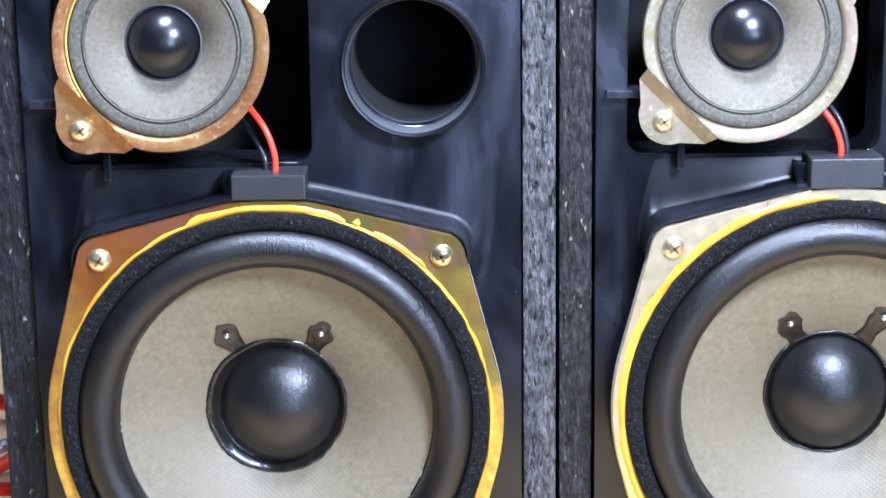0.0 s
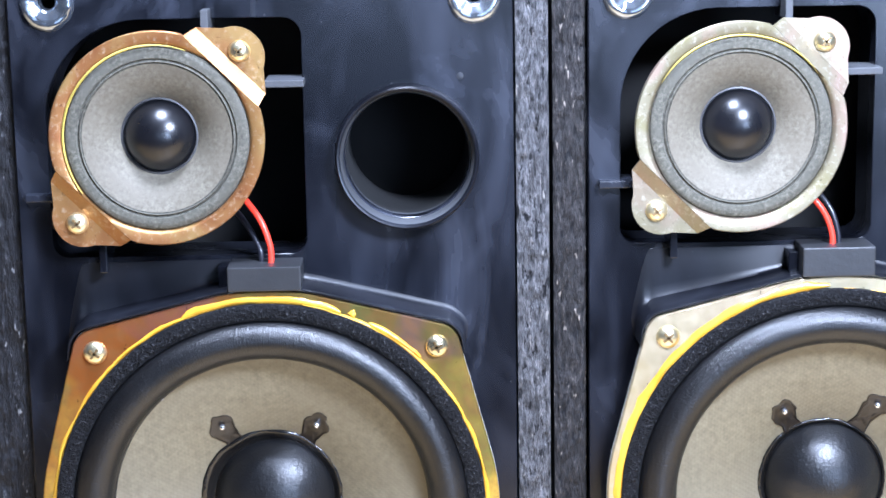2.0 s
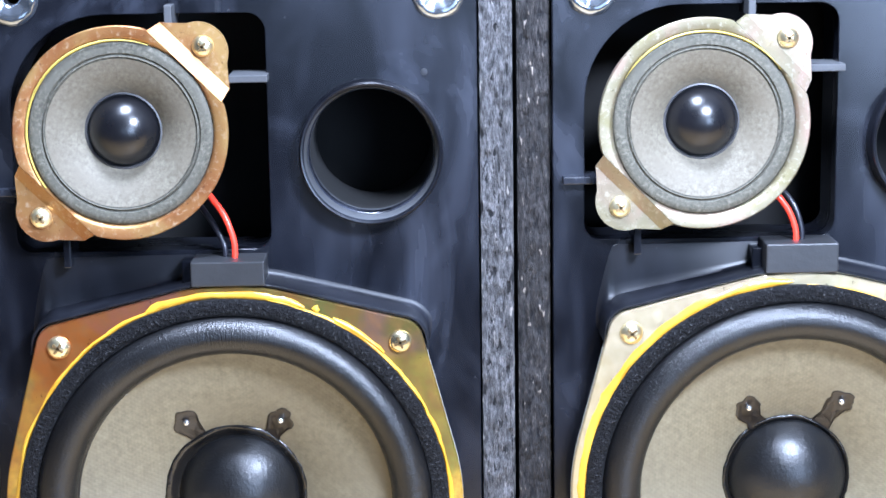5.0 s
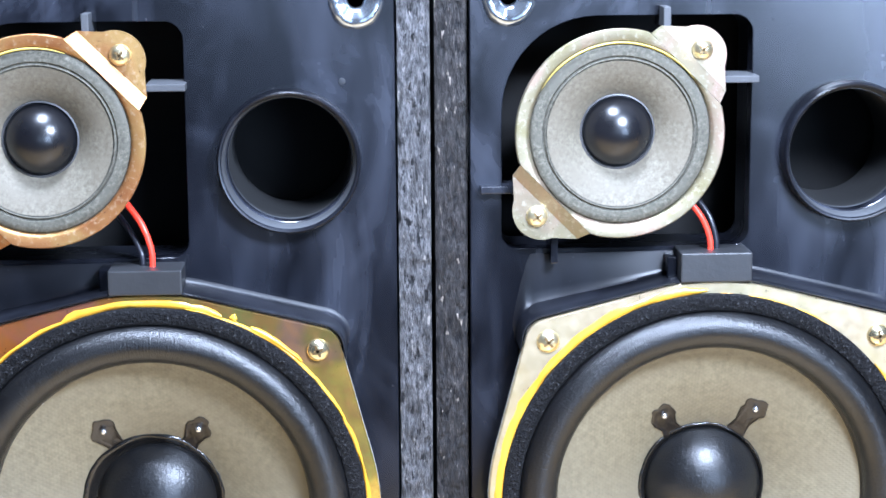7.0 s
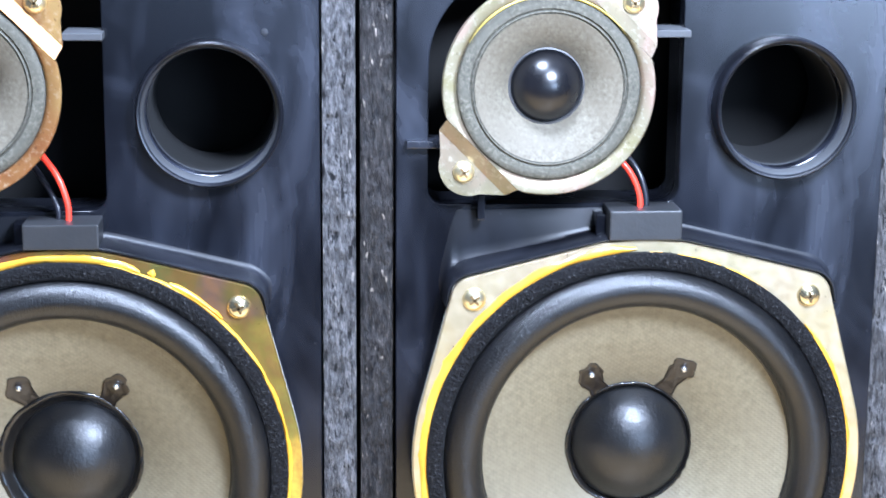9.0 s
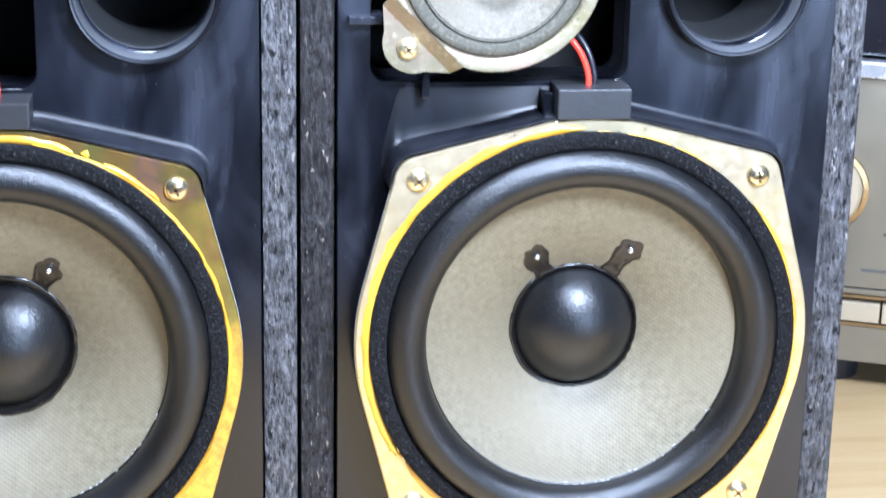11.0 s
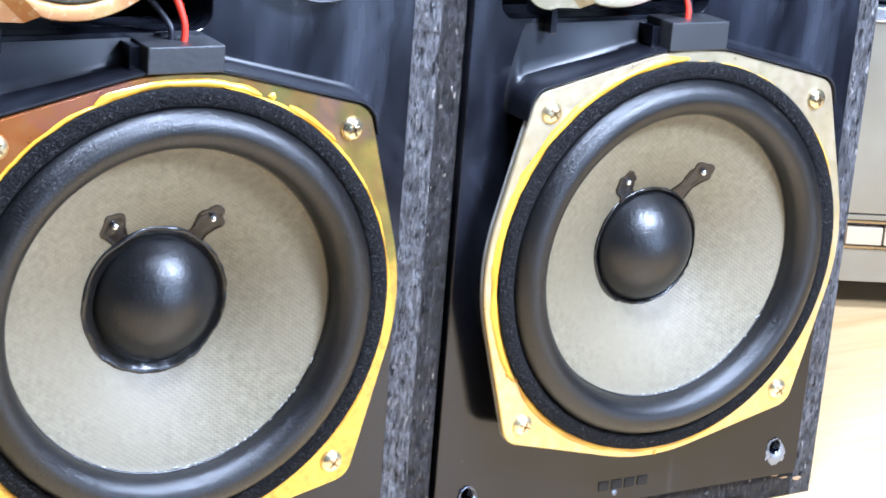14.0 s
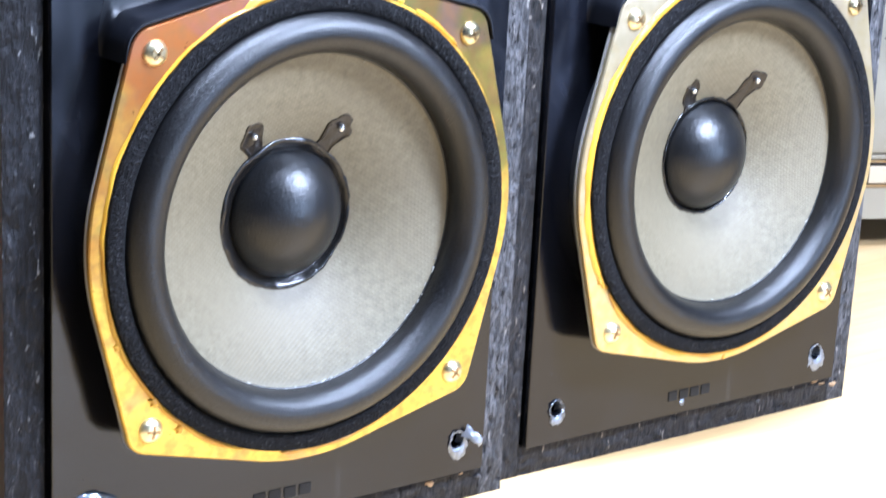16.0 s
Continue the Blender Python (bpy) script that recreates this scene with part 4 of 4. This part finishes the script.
def amplifier():
    a = thing("amplifier", (0.47, 0.2362, 0), "champagne amplifier with a large round knob on the table", "amplifier", turn=-24.0)
    w0, w1 = -0.12, 0.31
    part("casework", box_bm(w0 + 0.004, w1 - 0.004, 0.006, 0.30, 0.022, 0.172, 0.002), DARK, a)
    part("front_panel", box_bm(w0, w1, 0.0, 0.008, 0.0611, 0.172, 0.0006), CHAMPAGNE, a, "champagne brushed metal front panel")
    # lower panel with two framed rows of keys
    rows = ((-0.105, 0.0050), (0.0290, 0.100))
    slots = [[(x0, 0.0400), (x1, 0.0400), (x1, 0.0572), (x0, 0.0572)] for x0, x1 in rows]
    part("lower_panel", plate([(w0, 0.0200), (w1, 0.0200), (w1, 0.0603), (w0, 0.0603)], slots, 0.0, 0.008, 0.0005), CHAMPAGNE, a)
    for x0, x1 in rows:
        f = 0.0016
        outer = [(x0 + 0.0002, 0.0402), (x1 - 0.0002, 0.0402), (x1 - 0.0002, 0.0570), (x0 + 0.0002, 0.0570)]
        inner = [(x0 + f, 0.0402 + f), (x1 - f, 0.0402 + f), (x1 - f, 0.0570 - f), (x0 + f, 0.0570 - f)]
        part("key_frame", plate(outer, [inner], -0.0012, 0.009, 0.0003), BRONZE, a, "bronze frame round the keys")
        n = round((x1 - x0) / 0.026)
        step = (x1 - x0 - 2 * f) / n
        for i in range(n):
            kx = x0 + f + step * i
            part("push_key", box_bm(kx + 0.0006, kx + step - 0.0006, -0.0006, 0.008, 0.0424, 0.0530, 0.0008), CREAM, a)
    part("top_trim", box_bm(w0, w1, -0.003, 0.010, 0.1725, 0.1810, 0.0012), SILVER, a, "bright silver top trim")
    knob = part("knob", lathe([(0.0185, 0.001), (0.0185, -0.014), (0.0170, -0.0165), (0.0, -0.0165)], 64, -0.0825, 0.1140), CREAM, a, "cream round knob", smooth=40)
    part("knob_ring", lathe([(0.0215, 0.001), (0.0215, -0.006), (0.0190, -0.007), (0.0187, 0.001)], 64, -0.0825, 0.1140), BRONZE, knob, smooth=40)
    for i in range(3):
        part("button", box_bm(-0.022, 0.028, -0.002, 0.002, 0.0887 + 0.0135 * i, 0.0960 + 0.0135 * i, 0.0008), DARK, a)
    for i, (px, pz, pw) in enumerate(((-0.052, 0.090, 0.010), (-0.050, 0.135, 0.008), (-0.042, 0.076, 0.018), (-0.020, 0.080, 0.014), (-0.062, 0.070, 0.020))):
        part("printed_mark", box_bm(px, px + pw, -0.0003, 0.0005, pz, pz + 0.0016), PRINT, a)
    for fx in (w0 + 0.04, w1 - 0.04):
        for fy in (0.04, 0.26):
            bm = bmesh.new()
            bmesh.ops.create_cone(bm, cap_ends=True, segments=24, radius1=0.018, radius2=0.020, depth=0.022, matrix=Matrix.Translation((fx, fy, 0.011)))
            part("foot", bm, DARK, a)
    return a


amplifier()
deck = thing("cassette_deck", (0.47, 0.2362, 0.1812), "black audio component stacked on the amplifier", "audio component", turn=-24.0)
part("casework", box_bm(-0.12, 0.31, 0.010, 0.29, 0.004, 0.12, 0.002), DARK, deck)
part("front_panel", box_bm(-0.12, 0.31, 0.002, 0.0095, 0.002, 0.121, 0.0015), DECK_BLACK, deck)
for fx in (-0.08, 0.27):
    for fy in (0.04, 0.25):
        part("foot", box_bm(fx - 0.012, fx + 0.012, fy - 0.012, fy + 0.012, 0.0, 0.0045), DARK, deck)


def cable(name, label, mat, pts, r):
    return tagged(part(name, tube(pts, r), mat, None, smooth=60), label, "cable")


cable("red_cable", "red insulated cable looped beside the loudspeaker", RED_WIRE,
      [(-0.30, 0.16, 0.0035), (-0.22, 0.12, 0.03), (-0.16, 0.10, 0.095), (-0.128, 0.11, 0.098), (-0.13, 0.17, 0.06), (-0.20, 0.22, 0.0035)], 0.0035)
cable("white_cable", "white insulated cable looped beside the loudspeaker", WHITE_WIRE,
      [(-0.32, 0.10, 0.0035), (-0.23, 0.10, 0.04), (-0.16, 0.12, 0.079), (-0.128, 0.12, 0.082), (-0.135, 0.18, 0.04), (-0.22, 0.25, 0.0035)], 0.0035)
cable("grey_cable", "silvery grey cable looped beside the loudspeaker", SILVER,
      [(-0.34, 0.14, 0.003), (-0.22, 0.14, 0.03), (-0.15, 0.13, 0.065), (-0.130, 0.14, 0.068), (-0.14, 0.20, 0.03), (-0.25, 0.28, 0.003)], 0.003)
cable("red_cable", "thin red cable lying beside the loudspeaker", RED_WIRE,
      [(-0.36, 0.10, 0.003), (-0.24, 0.11, 0.02), (-0.15, 0.10, 0.055), (-0.127, 0.10, 0.062), (-0.13, 0.16, 0.03), (-0.21, 0.20, 0.003)], 0.003)

# ---- the room that closes the place: unseen sides, toned to shape reflections ----
def slab(name, x0, x1, y0, y1, z0, z1, mat):
    return tagged(part(name, box_bm(x0, x1, y0, y1, z0, z1), mat), kind="structure")


slab("floor", -2, 2.4, -2.4, 1.6, -0.80, -0.72, FLOOR)
slab("ceiling", -2, 2.4, -2.4, 1.6, 1.70, 1.78, CEILING)
slab("wall_north", -2, 2.4, 1.5, 1.6, -0.72, 1.70, WALL)
# unseen wall, opened behind the two front light panels
tagged(part("wall_south", plate([(-2, -0.72), (2.4, -0.72), (2.4, 1.70), (-2, 1.70)], [[(-0.17, 0.06), (0.77, 0.06), (0.77, 0.78), (-0.17, 0.78)], [(0.83, 0.06), (1.49, 0.06), (1.49, 0.78), (0.83, 0.78)]], -2.4, -2.3), DARK_WALL), kind="structure")
slab("wall_west", -2, -1.9, -2.3, 1.5, -0.72, 1.70, DARK_WALL)
slab("wall_east", 2.3, 2.4, -2.3, 1.5, -0.72, 1.70, WALL)
